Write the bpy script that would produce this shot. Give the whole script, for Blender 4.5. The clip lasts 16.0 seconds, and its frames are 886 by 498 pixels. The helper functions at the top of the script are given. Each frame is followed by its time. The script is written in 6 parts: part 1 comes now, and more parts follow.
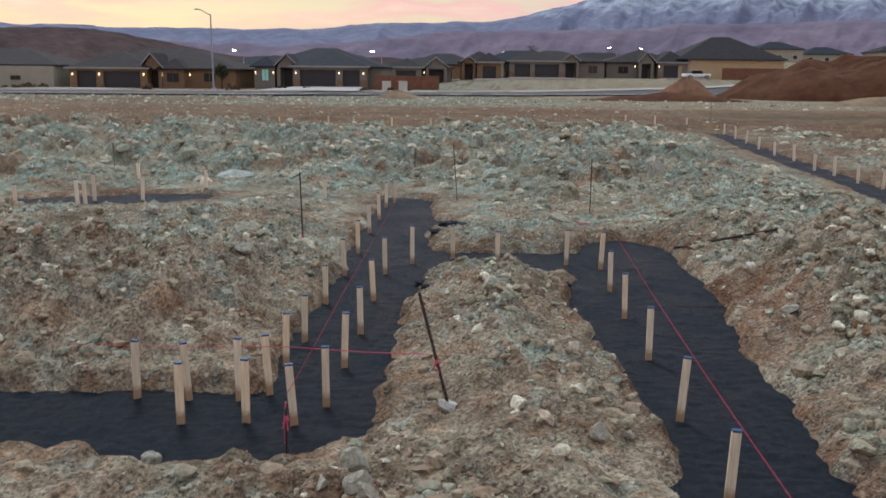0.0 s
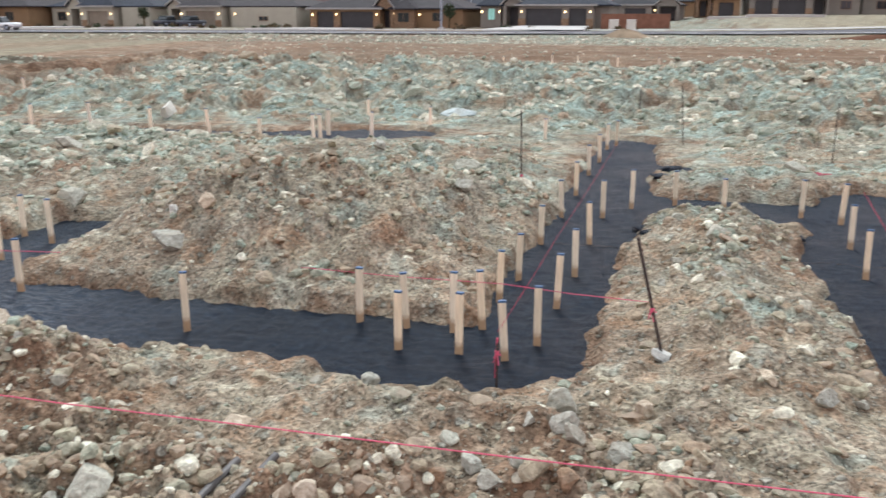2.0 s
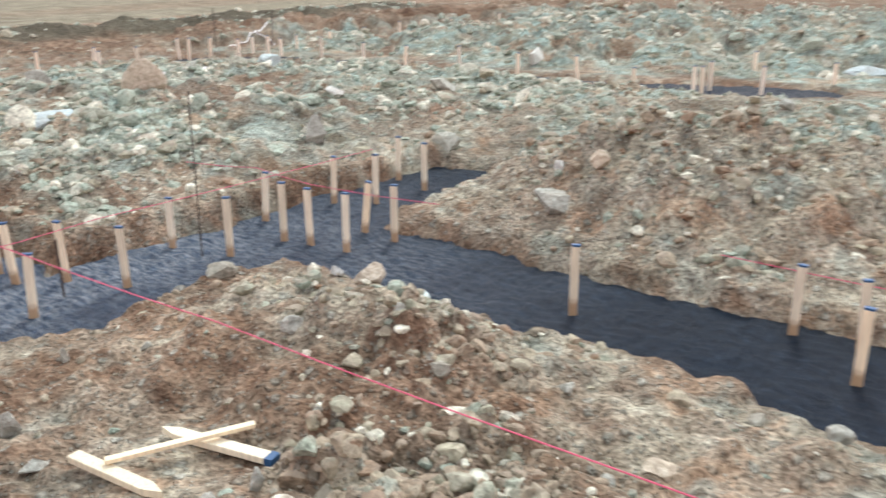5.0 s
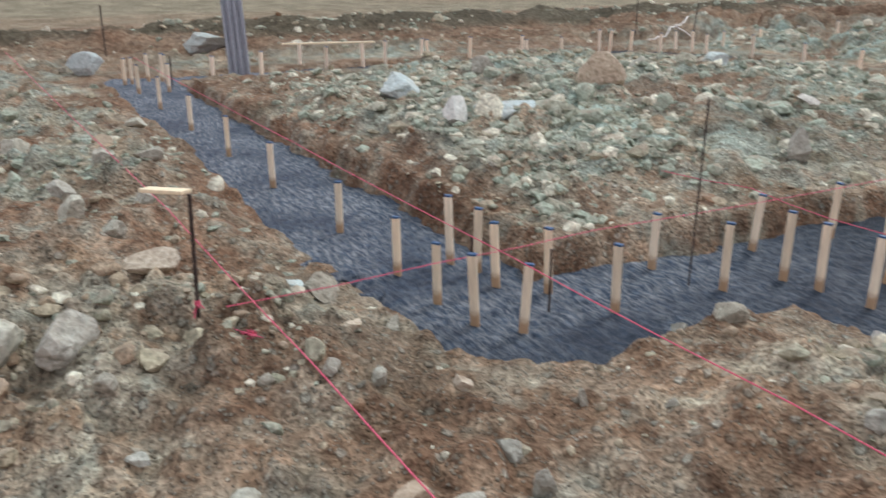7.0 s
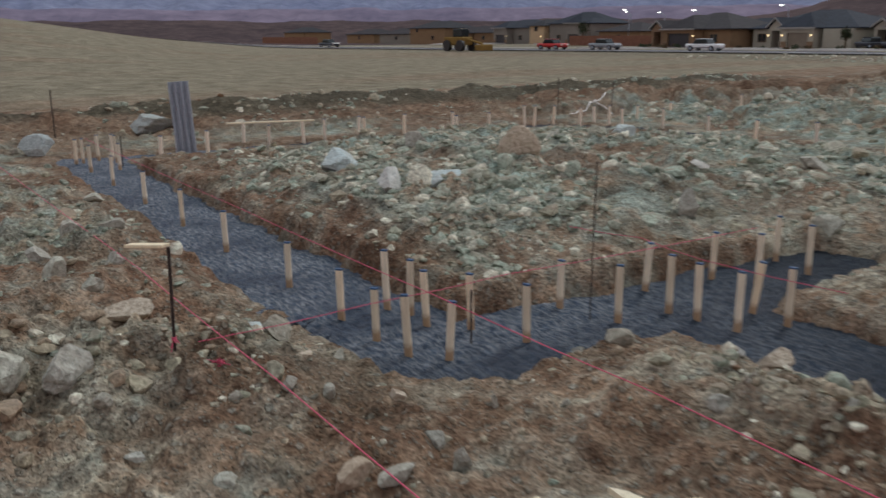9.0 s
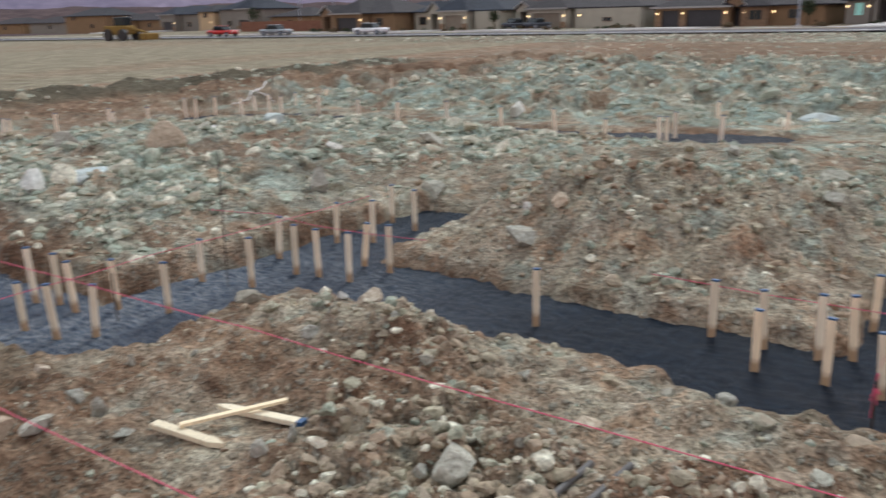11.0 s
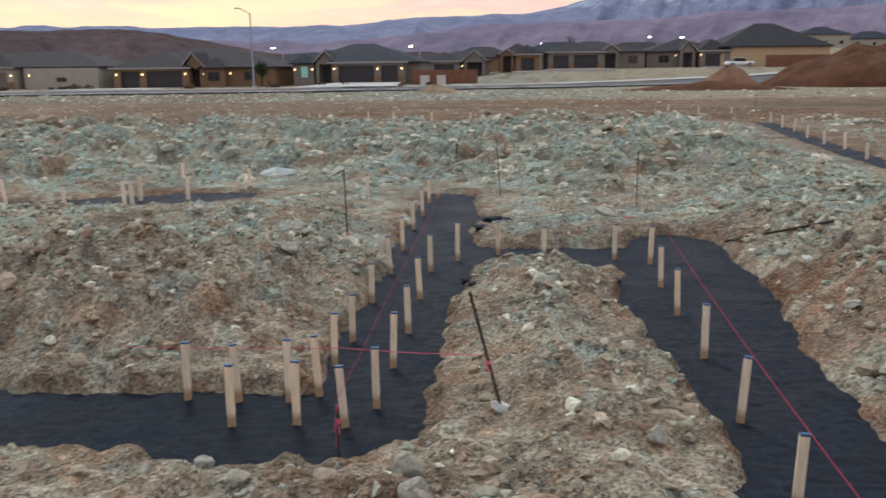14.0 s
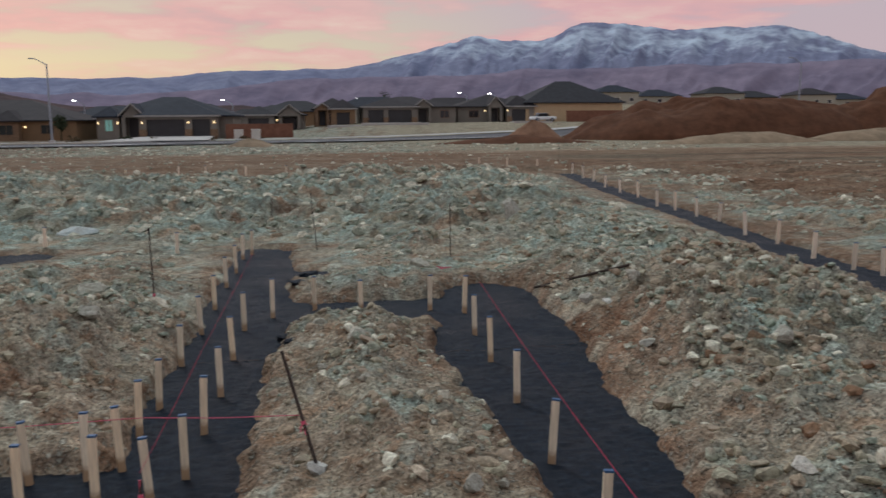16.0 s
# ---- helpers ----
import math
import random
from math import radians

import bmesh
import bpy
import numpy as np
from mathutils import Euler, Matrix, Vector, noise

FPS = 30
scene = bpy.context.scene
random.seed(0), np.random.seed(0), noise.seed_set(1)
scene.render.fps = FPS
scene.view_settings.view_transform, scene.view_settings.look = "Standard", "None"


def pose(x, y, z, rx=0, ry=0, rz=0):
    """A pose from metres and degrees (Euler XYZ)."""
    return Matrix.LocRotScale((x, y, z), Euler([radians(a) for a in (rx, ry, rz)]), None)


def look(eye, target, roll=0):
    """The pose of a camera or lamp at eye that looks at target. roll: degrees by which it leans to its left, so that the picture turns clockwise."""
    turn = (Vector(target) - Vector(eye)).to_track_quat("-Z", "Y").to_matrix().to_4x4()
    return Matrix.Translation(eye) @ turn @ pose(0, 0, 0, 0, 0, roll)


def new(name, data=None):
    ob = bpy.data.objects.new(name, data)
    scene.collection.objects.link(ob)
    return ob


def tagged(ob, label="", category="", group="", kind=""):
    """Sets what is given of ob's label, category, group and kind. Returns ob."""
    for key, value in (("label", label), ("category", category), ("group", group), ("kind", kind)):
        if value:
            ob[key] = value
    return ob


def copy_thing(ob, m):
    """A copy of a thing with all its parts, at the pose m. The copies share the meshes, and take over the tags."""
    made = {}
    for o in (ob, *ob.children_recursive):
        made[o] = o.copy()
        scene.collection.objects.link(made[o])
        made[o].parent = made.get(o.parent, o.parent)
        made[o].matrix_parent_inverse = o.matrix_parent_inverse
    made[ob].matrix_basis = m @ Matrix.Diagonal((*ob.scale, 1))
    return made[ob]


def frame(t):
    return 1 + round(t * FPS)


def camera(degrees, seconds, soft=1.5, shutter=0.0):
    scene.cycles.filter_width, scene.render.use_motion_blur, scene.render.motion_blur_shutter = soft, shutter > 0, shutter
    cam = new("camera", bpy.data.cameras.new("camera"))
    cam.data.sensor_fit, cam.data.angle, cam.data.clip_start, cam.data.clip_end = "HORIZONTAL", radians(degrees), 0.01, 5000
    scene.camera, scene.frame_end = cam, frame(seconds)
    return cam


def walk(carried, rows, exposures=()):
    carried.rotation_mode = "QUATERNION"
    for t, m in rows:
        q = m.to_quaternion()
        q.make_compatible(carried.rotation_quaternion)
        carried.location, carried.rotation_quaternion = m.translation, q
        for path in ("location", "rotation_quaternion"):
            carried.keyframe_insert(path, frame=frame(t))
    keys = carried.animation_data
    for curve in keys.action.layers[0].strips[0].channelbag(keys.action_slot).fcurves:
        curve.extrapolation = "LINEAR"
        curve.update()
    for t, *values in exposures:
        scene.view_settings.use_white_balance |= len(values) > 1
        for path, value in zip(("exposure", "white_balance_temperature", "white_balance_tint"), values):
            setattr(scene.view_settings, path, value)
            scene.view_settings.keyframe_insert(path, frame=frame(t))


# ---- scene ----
cam = camera(55.14, 16.0, 1.5, 0.5)
PATH = [
    (0.0, look((0.171, 0.223, 2.420), (0.018, 10.014, 0.389), 0.56)),
    (0.5, look((0.102, 0.251, 2.394), (-0.131, 9.980, 0.094), 0.59)),
    (1.0, look((0.069, 0.269, 2.390), (-0.441, 9.979, 0.053), -1.03)),
    (1.5, look((0.114, 0.269, 2.389), (-1.601, 9.773, -0.204), 0.21)),
    (2.0, look((0.152, 0.260, 2.397), (-2.459, 9.526, -0.309), 0.04)),
    (2.5, look((0.137, 0.265, 2.395), (-3.251, 9.234, -0.449), -0.12)),
    (3.0, look((0.125, 0.251, 2.404), (-4.045, 8.898, -0.396), -0.67)),
    (3.2, look((0.111, 0.244, 2.402), (-4.196, 8.830, -0.380), -0.63)),
    (5.3, look((-1.047, 1.246, 2.148), (-7.482, 8.167, -1.123), -1.19)),
    (5.5, look((-1.115, 1.259, 2.139), (-7.931, 7.795, -1.153), -1.74)),
    (6.0, look((-1.658, 1.055, 2.134), (-9.033, 6.900, -1.248), -0.54)),
    (6.5, look((-2.223, 1.114, 2.114), (-10.116, 6.156, -1.392), -0.03)),
    (7.0, look((-2.270, 0.951, 2.132), (-10.690, 5.244, -1.134), 0.14)),
    (7.5, look((-2.417, 0.920, 2.138), (-11.133, 4.811, -0.844), -0.87)),
    (8.0, look((-2.213, 0.865, 2.147), (-11.051, 4.760, -0.447), -1.15)),
    (8.2, look((-2.142, 0.827, 2.148), (-10.913, 4.922, -0.364), -0.93)),
    (10.3, look((-0.095, 0.132, 2.415), (-7.225, 6.664, -0.132), -0.89)),
    (10.5, look((-0.089, 0.142, 2.411), (-6.972, 6.932, -0.142), -1.02)),
    (11.0, look((-0.076, 0.204, 2.413), (-6.026, 7.788, -0.246), -1.37)),
    (11.5, look((-0.054, 0.230, 2.415), (-4.937, 8.573, -0.145), -1.00)),
    (12.0, look((-0.012, 0.260, 2.400), (-3.854, 9.102, -0.257), -0.96)),
    (12.5, look((0.015, 0.284, 2.419), (-3.051, 9.462, -0.102), -0.89)),
    (13.0, look((0.045, 0.299, 2.424), (-2.139, 9.772, 0.077), -0.56)),
    (13.5, look((0.074, 0.325, 2.427), (-1.267, 9.983, 0.207), -0.77)),
    (14.0, look((0.095, 0.337, 2.432), (-0.525, 10.094, 0.330), -0.68)),
    (14.5, look((0.111, 0.346, 2.433), (0.054, 10.161, 0.518), -0.46)),
    (15.0, look((0.123, 0.344, 2.439), (0.476, 10.184, 0.697), -0.70)),
    (15.5, look((0.140, 0.348, 2.442), (0.997, 10.184, 0.854), -0.68)),
    (16.0, look((0.167, 0.353, 2.444), (1.646, 10.126, 0.927), -0.49)),
]
EXPOSURES = [(0.0, -0.4), (0.5, 0.45), (1.0, 0.45), (1.5, 0.5), (2.0, 0.54), (2.5, 0.65), (3.2, 0.66), (5.5, 0.68), (6.0, 0.75), (6.5, 0.45), (7.0, 0.12), (7.5, 0.08), (8.0, -0.8), (8.2, -0.85), (10.3, -0.1), (12.0, 0.12), (12.5, 0.18), (13.5, 0.1), (14.0, -0.2), (14.5, -0.65), (15.0, -0.5), (15.5, -0.47), (16.0, -0.75)]
walk(cam, PATH, EXPOSURES)


# ---- small tools ----
def mat(name):
    m = bpy.data.materials.new(name)
    m.use_nodes = True
    nt = m.node_tree
    return m, nt, nt.nodes["Principled BSDF"]


def node(nt, kind, **kw):
    n = nt.nodes.new(kind)
    for k, v in kw.items():
        if k in n.inputs:
            n.inputs[k].default_value = v
        elif k == "dims":
            n.noise_dimensions = v
        elif k == "op":
            n.operation = v
        elif k == "blend":
            n.blend_type = v
        elif k == "dtype":
            n.data_type = v
        elif k == "attr":
            n.attribute_name = v
        elif k == "feature":
            n.feature = v
    return n


def ramp(nt, fac, stops, smooth=False):
    n = nt.nodes.new("ShaderNodeValToRGB")
    n.color_ramp.interpolation = "EASE" if smooth else "LINEAR"
    el = n.color_ramp.elements
    while len(el) < len(stops):
        el.new(0.5)
    for e, (p, c) in zip(el, stops):
        e.position = p
        e.color = (*c, 1) if len(c) == 3 else c
    nt.links.new(fac, n.inputs[0])
    return n.outputs[0]


def mixc(nt, fac, a, b, blend="MIX"):
    n = nt.nodes.new("ShaderNodeMix")
    n.data_type, n.blend_type = "RGBA", blend
    for k, v in ((0, fac), (6, a), (7, b)):
        if isinstance(v, (int, float)):
            n.inputs[k].default_value = v
        elif isinstance(v, tuple):
            n.inputs[k].default_value = (*v, 1)
        else:
            nt.links.new(v, n.inputs[k])
    return n.outputs[2]


def noise_tex(nt, vec, scale, detail=4, rough=0.6, dims="3D"):
    n = nt.nodes.new("ShaderNodeTexNoise")
    n.noise_dimensions = dims
    n.inputs["Scale"].default_value, n.inputs["Detail"].default_value = scale, detail
    n.inputs["Roughness"].default_value = rough
    if vec is not None:
        nt.links.new(vec, n.inputs["Vector"])
    return n.outputs[0]


def bump(nt, bsdf, height, strength=0.4, dist=0.01):
    b = nt.nodes.new("ShaderNodeBump")
    b.inputs["Strength"].default_value, b.inputs["Distance"].default_value = strength, dist
    nt.links.new(height, b.inputs["Height"])
    nt.links.new(b.outputs[0], bsdf.inputs["Normal"])


def position(nt):
    return nt.nodes.new("ShaderNodeNewGeometry").outputs["Position"]


def objco(nt):
    return nt.nodes.new("ShaderNodeTexCoord").outputs["Object"]


def mesh_np(name, verts, faces, material, smooth=True, attrs=None):
    """A mesh from arrays; faces all with the same number of corners."""
    me = bpy.data.meshes.new(name)
    v, f = np.asarray(verts, np.float32), np.asarray(faces, np.int32)
    me.vertices.add(len(v))
    me.vertices.foreach_set("co", v.ravel())
    me.loops.add(f.size)
    me.loops.foreach_set("vertex_index", f.ravel())
    me.polygons.add(len(f))
    k = f.shape[1]
    me.polygons.foreach_set("loop_start", np.arange(0, f.size, k, dtype=np.int32))
    me.polygons.foreach_set("use_smooth", np.full(len(f), smooth))
    for key, val in (attrs or {}).items():
        a = me.attributes.new(key, "FLOAT", "POINT")
        a.data.foreach_set("value", np.asarray(val, np.float32))
    me.update(calc_edges=True)
    me.materials.append(material)
    return me


def part(name, bm, material, parent=None, label=""):
    """A bmesh as one mesh object under a thing or a part."""
    me = bpy.data.meshes.new(name)
    bm.to_mesh(me)
    bm.free()
    me.materials.append(material)
    ob = new(name, me)
    ob.parent = parent
    if label:
        tagged(ob, label)
    return ob


def box(bm, x0, x1, y0, y1, z0, z1, bevel=0.0):
    r = bmesh.ops.create_cube(bm, size=1.0, matrix=Matrix.Translation(((x0 + x1) / 2, (y0 + y1) / 2, (z0 + z1) / 2)) @ Matrix.Diagonal((x1 - x0, y1 - y0, z1 - z0, 1)))
    if bevel:
        edges = list({e for v in r["verts"] for e in v.link_edges})
        bmesh.ops.bevel(bm, geom=edges, offset=bevel, segments=1, affect="EDGES")
    return bm


def boxm(*a, **k):
    return box(bmesh.new(), *a, **k)


def hash2(ix, iy, seed):
    n = (ix.astype(np.int64) * 374761393 + iy.astype(np.int64) * 668265263 + seed * 974634771) & 0xFFFFFFFF
    n = ((n ^ (n >> 13)) * 1274126177) & 0xFFFFFFFF
    return ((n ^ (n >> 16)) & 0xFFFFFF) / float(0xFFFFFF)


def vnoise(x, y, seed=0):
    """Smooth value noise in the plane, -1 to 1."""
    ix, iy = np.floor(x), np.floor(y)
    u, v = x - ix, y - iy
    u, v = u * u * u * (u * (u * 6 - 15) + 10), v * v * v * (v * (v * 6 - 15) + 10)
    a, b = hash2(ix, iy, seed), hash2(ix + 1, iy, seed)
    c, d = hash2(ix, iy + 1, seed), hash2(ix + 1, iy + 1, seed)
    return 2 * (a + (b - a) * u + (c - a) * v + (a - b - c + d) * u * v) - 1


def fbm(x, y, octaves=4, seed=0, gain=0.5):
    s, amp, tot = 0, 1.0, 0.0
    for k in range(octaves):
        ca, sa = math.cos(0.7 * k + 0.3), math.sin(0.7 * k + 0.3)
        s = s + amp * vnoise((x * ca - y * sa) * 2 ** k + 17.3 * k, (x * sa + y * ca) * 2 ** k - 9.1 * k, seed + k)
        tot += amp
        amp *= gain
    return s / tot


def sstep(a, b, x):
    t = np.clip((x - a) / (b - a), 0, 1)
    return t * t * (3 - 2 * t)


# ---- world and sun: dusk, the light comes from a wide pale sky ----
world = bpy.data.worlds.new("world")
scene.world = world
world.use_nodes = True
wn = world.node_tree
wbg = wn.nodes["Background"]
sky = wn.nodes.new("ShaderNodeTexSky")
sky.sky_type = "NISHITA"
sky.sun_disc = False
sky.sun_elevation, sky.sun_rotation = radians(3.0), radians(-22)
sky.air_density, sky.dust_density = 1.0, 1.5
wdir = wn.nodes.new("ShaderNodeTexCoord").outputs["Generated"]
sep = wn.nodes.new("ShaderNodeSeparateXYZ")
wn.links.new(wdir, sep.inputs[0])
# cloud sheet: direction flattened on to a high layer, so that the clouds stretch towards the horizon
zc = node(wn, "ShaderNodeMath", op="MAXIMUM")
wn.links.new(sep.outputs[2], zc.inputs[0])
zc.inputs[1].default_value = 0.0
za = node(wn, "ShaderNodeMath", op="ADD")
wn.links.new(zc.outputs[0], za.inputs[0])
za.inputs[1].default_value = 0.11
px = node(wn, "ShaderNodeMath", op="DIVIDE")
wn.links.new(sep.outputs[0], px.inputs[0])
wn.links.new(za.outputs[0], px.inputs[1])
py = node(wn, "ShaderNodeMath", op="DIVIDE")
wn.links.new(sep.outputs[1], py.inputs[0])
wn.links.new(za.outputs[0], py.inputs[1])
comb = wn.nodes.new("ShaderNodeCombineXYZ")
wn.links.new(px.outputs[0], comb.inputs[0])
wn.links.new(py.outputs[0], comb.inputs[1])
cl = noise_tex(wn, comb.outputs[0], 0.85, 5, 0.55)
cover = ramp(wn, cl, [(0.41, (0, 0, 0)), (0.54, (1, 1, 1))], True)
cl2 = noise_tex(wn, comb.outputs[0], 1.7, 5, 0.6)
cloudcol = ramp(wn, cl2, [(0.30, (0.86, 0.60, 0.68)), (0.50, (1.20, 0.68, 0.70)), (0.70, (1.25, 0.90, 0.82))])
# open sky by height: pale yellow low down, mauve, then grey-blue
low = ramp(wn, sep.outputs[2], [(0.0, (1.00, 0.90, 0.62)), (0.06, (1.10, 1.00, 0.70)), (0.14, (0.96, 0.84, 0.76)), (0.30, (0.60, 0.62, 0.70)), (1.0, (0.80, 0.98, 1.12))])
# the glow fades away from the sunset side
side = node(wn, "ShaderNodeVectorMath", op="DOT_PRODUCT")
wn.links.new(wdir, side.inputs[0])
side.inputs[1].default_value = (-0.35, 0.93, 0.0)
glow = ramp(wn, side.outputs["Value"], [(0.75, (0, 0, 0)), (0.97, (1, 1, 1))], True)
dull = ramp(wn, sep.outputs[2], [(0.0, (0.92, 0.72, 0.78)), (0.1, (0.88, 0.72, 0.80)), (0.35, (0.76, 0.78, 0.84)), (1.0, (0.82, 0.97, 1.06))])
opensky = mixc(wn, glow, dull, low)
upfade = ramp(wn, sep.outputs[2], [(0.02, (0, 0, 0)), (0.08, (0.9, 0.9, 0.9)), (0.25, (0.7, 0.7, 0.7)), (0.5, (0.0, 0.0, 0.0))])
cm = node(wn, "ShaderNodeMath", op="MULTIPLY")
wn.links.new(cover, cm.inputs[0])
wn.links.new(upfade, cm.inputs[1])
clouded = mixc(wn, cm.outputs[0], opensky, cloudcol)
nish = mixc(wn, 1.0, sky.outputs[0], (0.06, 0.06, 0.06), "MULTIPLY")
both = mixc(wn, 0.12, clouded, nish, "ADD")
wn.links.new(both, wbg.inputs[0])
wbg.inputs[1].default_value = 1.0

sun_data = bpy.data.lights.new("sun", "SUN")
sun_data.energy, sun_data.angle, sun_data.color = 2.1, radians(16), (0.97, 0.98, 0.97)
sun = new("sun", sun_data)
sun.matrix_world = look((-16, 38, 48), (0, 0, 0))


# ---- materials of the ground ----
def m_ground():
    """Excavated ground: tan soil, grey-green broken rock, red earth, dry grass; the shares come with the mesh."""
    m, nt, b = mat("excavated_ground")
    p = position(nt)
    n1, n2 = noise_tex(nt, p, 0.9, 5, 0.65), noise_tex(nt, p, 8.0, 4, 0.55)
    n3 = noise_tex(nt, p, 34.0, 2, 0.5)
    n4 = noise_tex(nt, p, 2.4, 4, 0.6)
    ochre = ramp(nt, n2, [(0.25, (0.25, 0.205, 0.162)), (0.5, (0.54, 0.475, 0.37)), (0.75, (0.74, 0.68, 0.56))])
    umber = ramp(nt, n2, [(0.25, (0.22, 0.165, 0.135)), (0.5, (0.47, 0.39, 0.305)), (0.75, (0.66, 0.585, 0.485))])
    soil = mixc(nt, ramp(nt, n4, [(0.42, (0, 0, 0)), (0.58, (1, 1, 1))]), umber, ochre)
    def blotch(off, scale, lo, hi, top):
        w = nt.nodes.new("ShaderNodeMapping")
        w.inputs["Location"].default_value = (off, off * 1.7, off * 0.3)
        nt.links.new(p, w.inputs[0])
        return ramp(nt, noise_tex(nt, w.outputs[0], scale, 3, 0.55), [(lo, (0, 0, 0)), (hi, (top, top, top))])
    orange = ramp(nt, n2, [(0.25, (0.27, 0.155, 0.095)), (0.5, (0.49, 0.32, 0.215)), (0.75, (0.64, 0.47, 0.35))])
    soil = mixc(nt, blotch(11.0, 2.6, 0.52, 0.62, 0.85), soil, orange)
    soil = mixc(nt, blotch(23.0, 3.4, 0.55, 0.66, 0.55), soil, (0.21, 0.15, 0.115))
    mint = ramp(nt, n2, [(0.25, (0.19, 0.222, 0.202)), (0.5, (0.385, 0.475, 0.43)), (0.75, (0.60, 0.70, 0.645))])
    olive = ramp(nt, n2, [(0.25, (0.18, 0.17, 0.125)), (0.5, (0.36, 0.345, 0.265)), (0.75, (0.54, 0.52, 0.42))])
    rockc = mixc(nt, ramp(nt, n4, [(0.46, (0, 0, 0)), (0.62, (1, 1, 1))]), mint, olive)
    soil = mixc(nt, blotch(37.0, 2.2, 0.57, 0.66, 0.6), soil, mint)
    rockc = mixc(nt, blotch(51.0, 1.1, 0.51, 0.62, 0.8), rockc, orange)
    rockc = mixc(nt, blotch(67.0, 2.9, 0.57, 0.67, 0.7), rockc, (0.17, 0.13, 0.10))
    red = ramp(nt, n2, [(0.25, (0.105, 0.052, 0.033)), (0.5, (0.245, 0.133, 0.086)), (0.75, (0.41, 0.26, 0.18))])
    dry = ramp(nt, n2, [(0.25, (0.20, 0.165, 0.118)), (0.5, (0.325, 0.282, 0.208)), (0.75, (0.40, 0.355, 0.275))])

    def at(key):
        a = nt.nodes.new("ShaderNodeAttribute")
        a.attribute_name = key
        return a.outputs["Fac"]

    def chips(scale, share, off):
        """Small stones: cells, a share of which are pale; gives the mask and a height."""
        w = nt.nodes.new("ShaderNodeMapping")
        w.inputs["Location"].default_value = (off, off * 0.7, 0)
        nt.links.new(p, w.inputs[0])
        wob = mixc(nt, 0.035, w.outputs[0], nt.nodes.new("ShaderNodeTexNoise").outputs["Color"], "ADD")
        v = nt.nodes.new("ShaderNodeTexVoronoi")
        v.inputs["Scale"].default_value = scale
        nt.links.new(wob, v.inputs["Vector"])
        sx = nt.nodes.new("ShaderNodeSeparateColor")
        nt.links.new(v.outputs["Color"], sx.inputs[0])
        pick = ramp(nt, sx.outputs[0], [(share - 0.02, (1, 1, 1)), (share, (0, 0, 0))])
        body = ramp(nt, v.outputs["Distance"], [(0.30, (1, 1, 1)), (0.48, (0, 0, 0))])
        return mixc(nt, 1.0, pick, body, "MULTIPLY"), sx.outputs[1]
    col = mixc(nt, at("rocky"), soil, rockc)
    col = mixc(nt, at("red"), col, red)
    c1, t1 = chips(15.0, 0.30, 3.0)
    c2, t2 = chips(42.0, 0.42, 7.0)
    pale1 = ramp(nt, t1, [(0.0, (0.22, 0.155, 0.115)), (0.4, (0.31, 0.30, 0.26)), (0.8, (0.45, 0.45, 0.40)), (1.0, (0.62, 0.60, 0.54))])
    pale2 = ramp(nt, t2, [(0.0, (0.20, 0.14, 0.10)), (0.4, (0.33, 0.31, 0.27)), (0.8, (0.48, 0.47, 0.41)), (1.0, (0.66, 0.63, 0.57))])
    c1, c2 = mixc(nt, 1.0, c1, at("stony"), "MULTIPLY"), mixc(nt, 1.0, c2, at("stony"), "MULTIPLY")
    col = mixc(nt, c2, col, pale2)
    col = mixc(nt, c1, col, pale1)
    col = mixc(nt, at("dry"), col, dry)
    dark = ramp(nt, n2, [(0.3, (0.06, 0.05, 0.036)), (0.7, (0.17, 0.15, 0.11))])
    col = mixc(nt, at("dark"), col, dark)
    speck = ramp(nt, n3, [(0.3, (0.60, 0.59, 0.58)), (0.5, (0.99, 0.99, 0.99)), (0.70, (1.42, 1.42, 1.41))])
    col = mixc(nt, 1.0, col, speck, "MULTIPLY")
    big = ramp(nt, n1, [(0.3, (0.62, 0.60, 0.58)), (0.5, (1.0, 0.99, 0.98)), (0.7, (1.36, 1.35, 1.34))])
    col = mixc(nt, 1.0, col, big, "MULTIPLY")
    col = mixc(nt, 1.0, col, (0.722, 0.752, 0.745), "MULTIPLY")
    nt.links.new(col, b.inputs["Base Color"])
    b.inputs["Roughness"].default_value = 0.95
    b.inputs["Specular IOR Level"].default_value = 0.1
    hs = [n2, n3, c1, c2]
    acc = hs[0]
    for h in hs[1:]:
        add = node(nt, "ShaderNodeMath", op="ADD")
        nt.links.new(acc, add.inputs[0])
        nt.links.new(h, add.inputs[1])
        acc = add.outputs[0]
    bump(nt, b, acc, 1.0, 0.04)
    return m


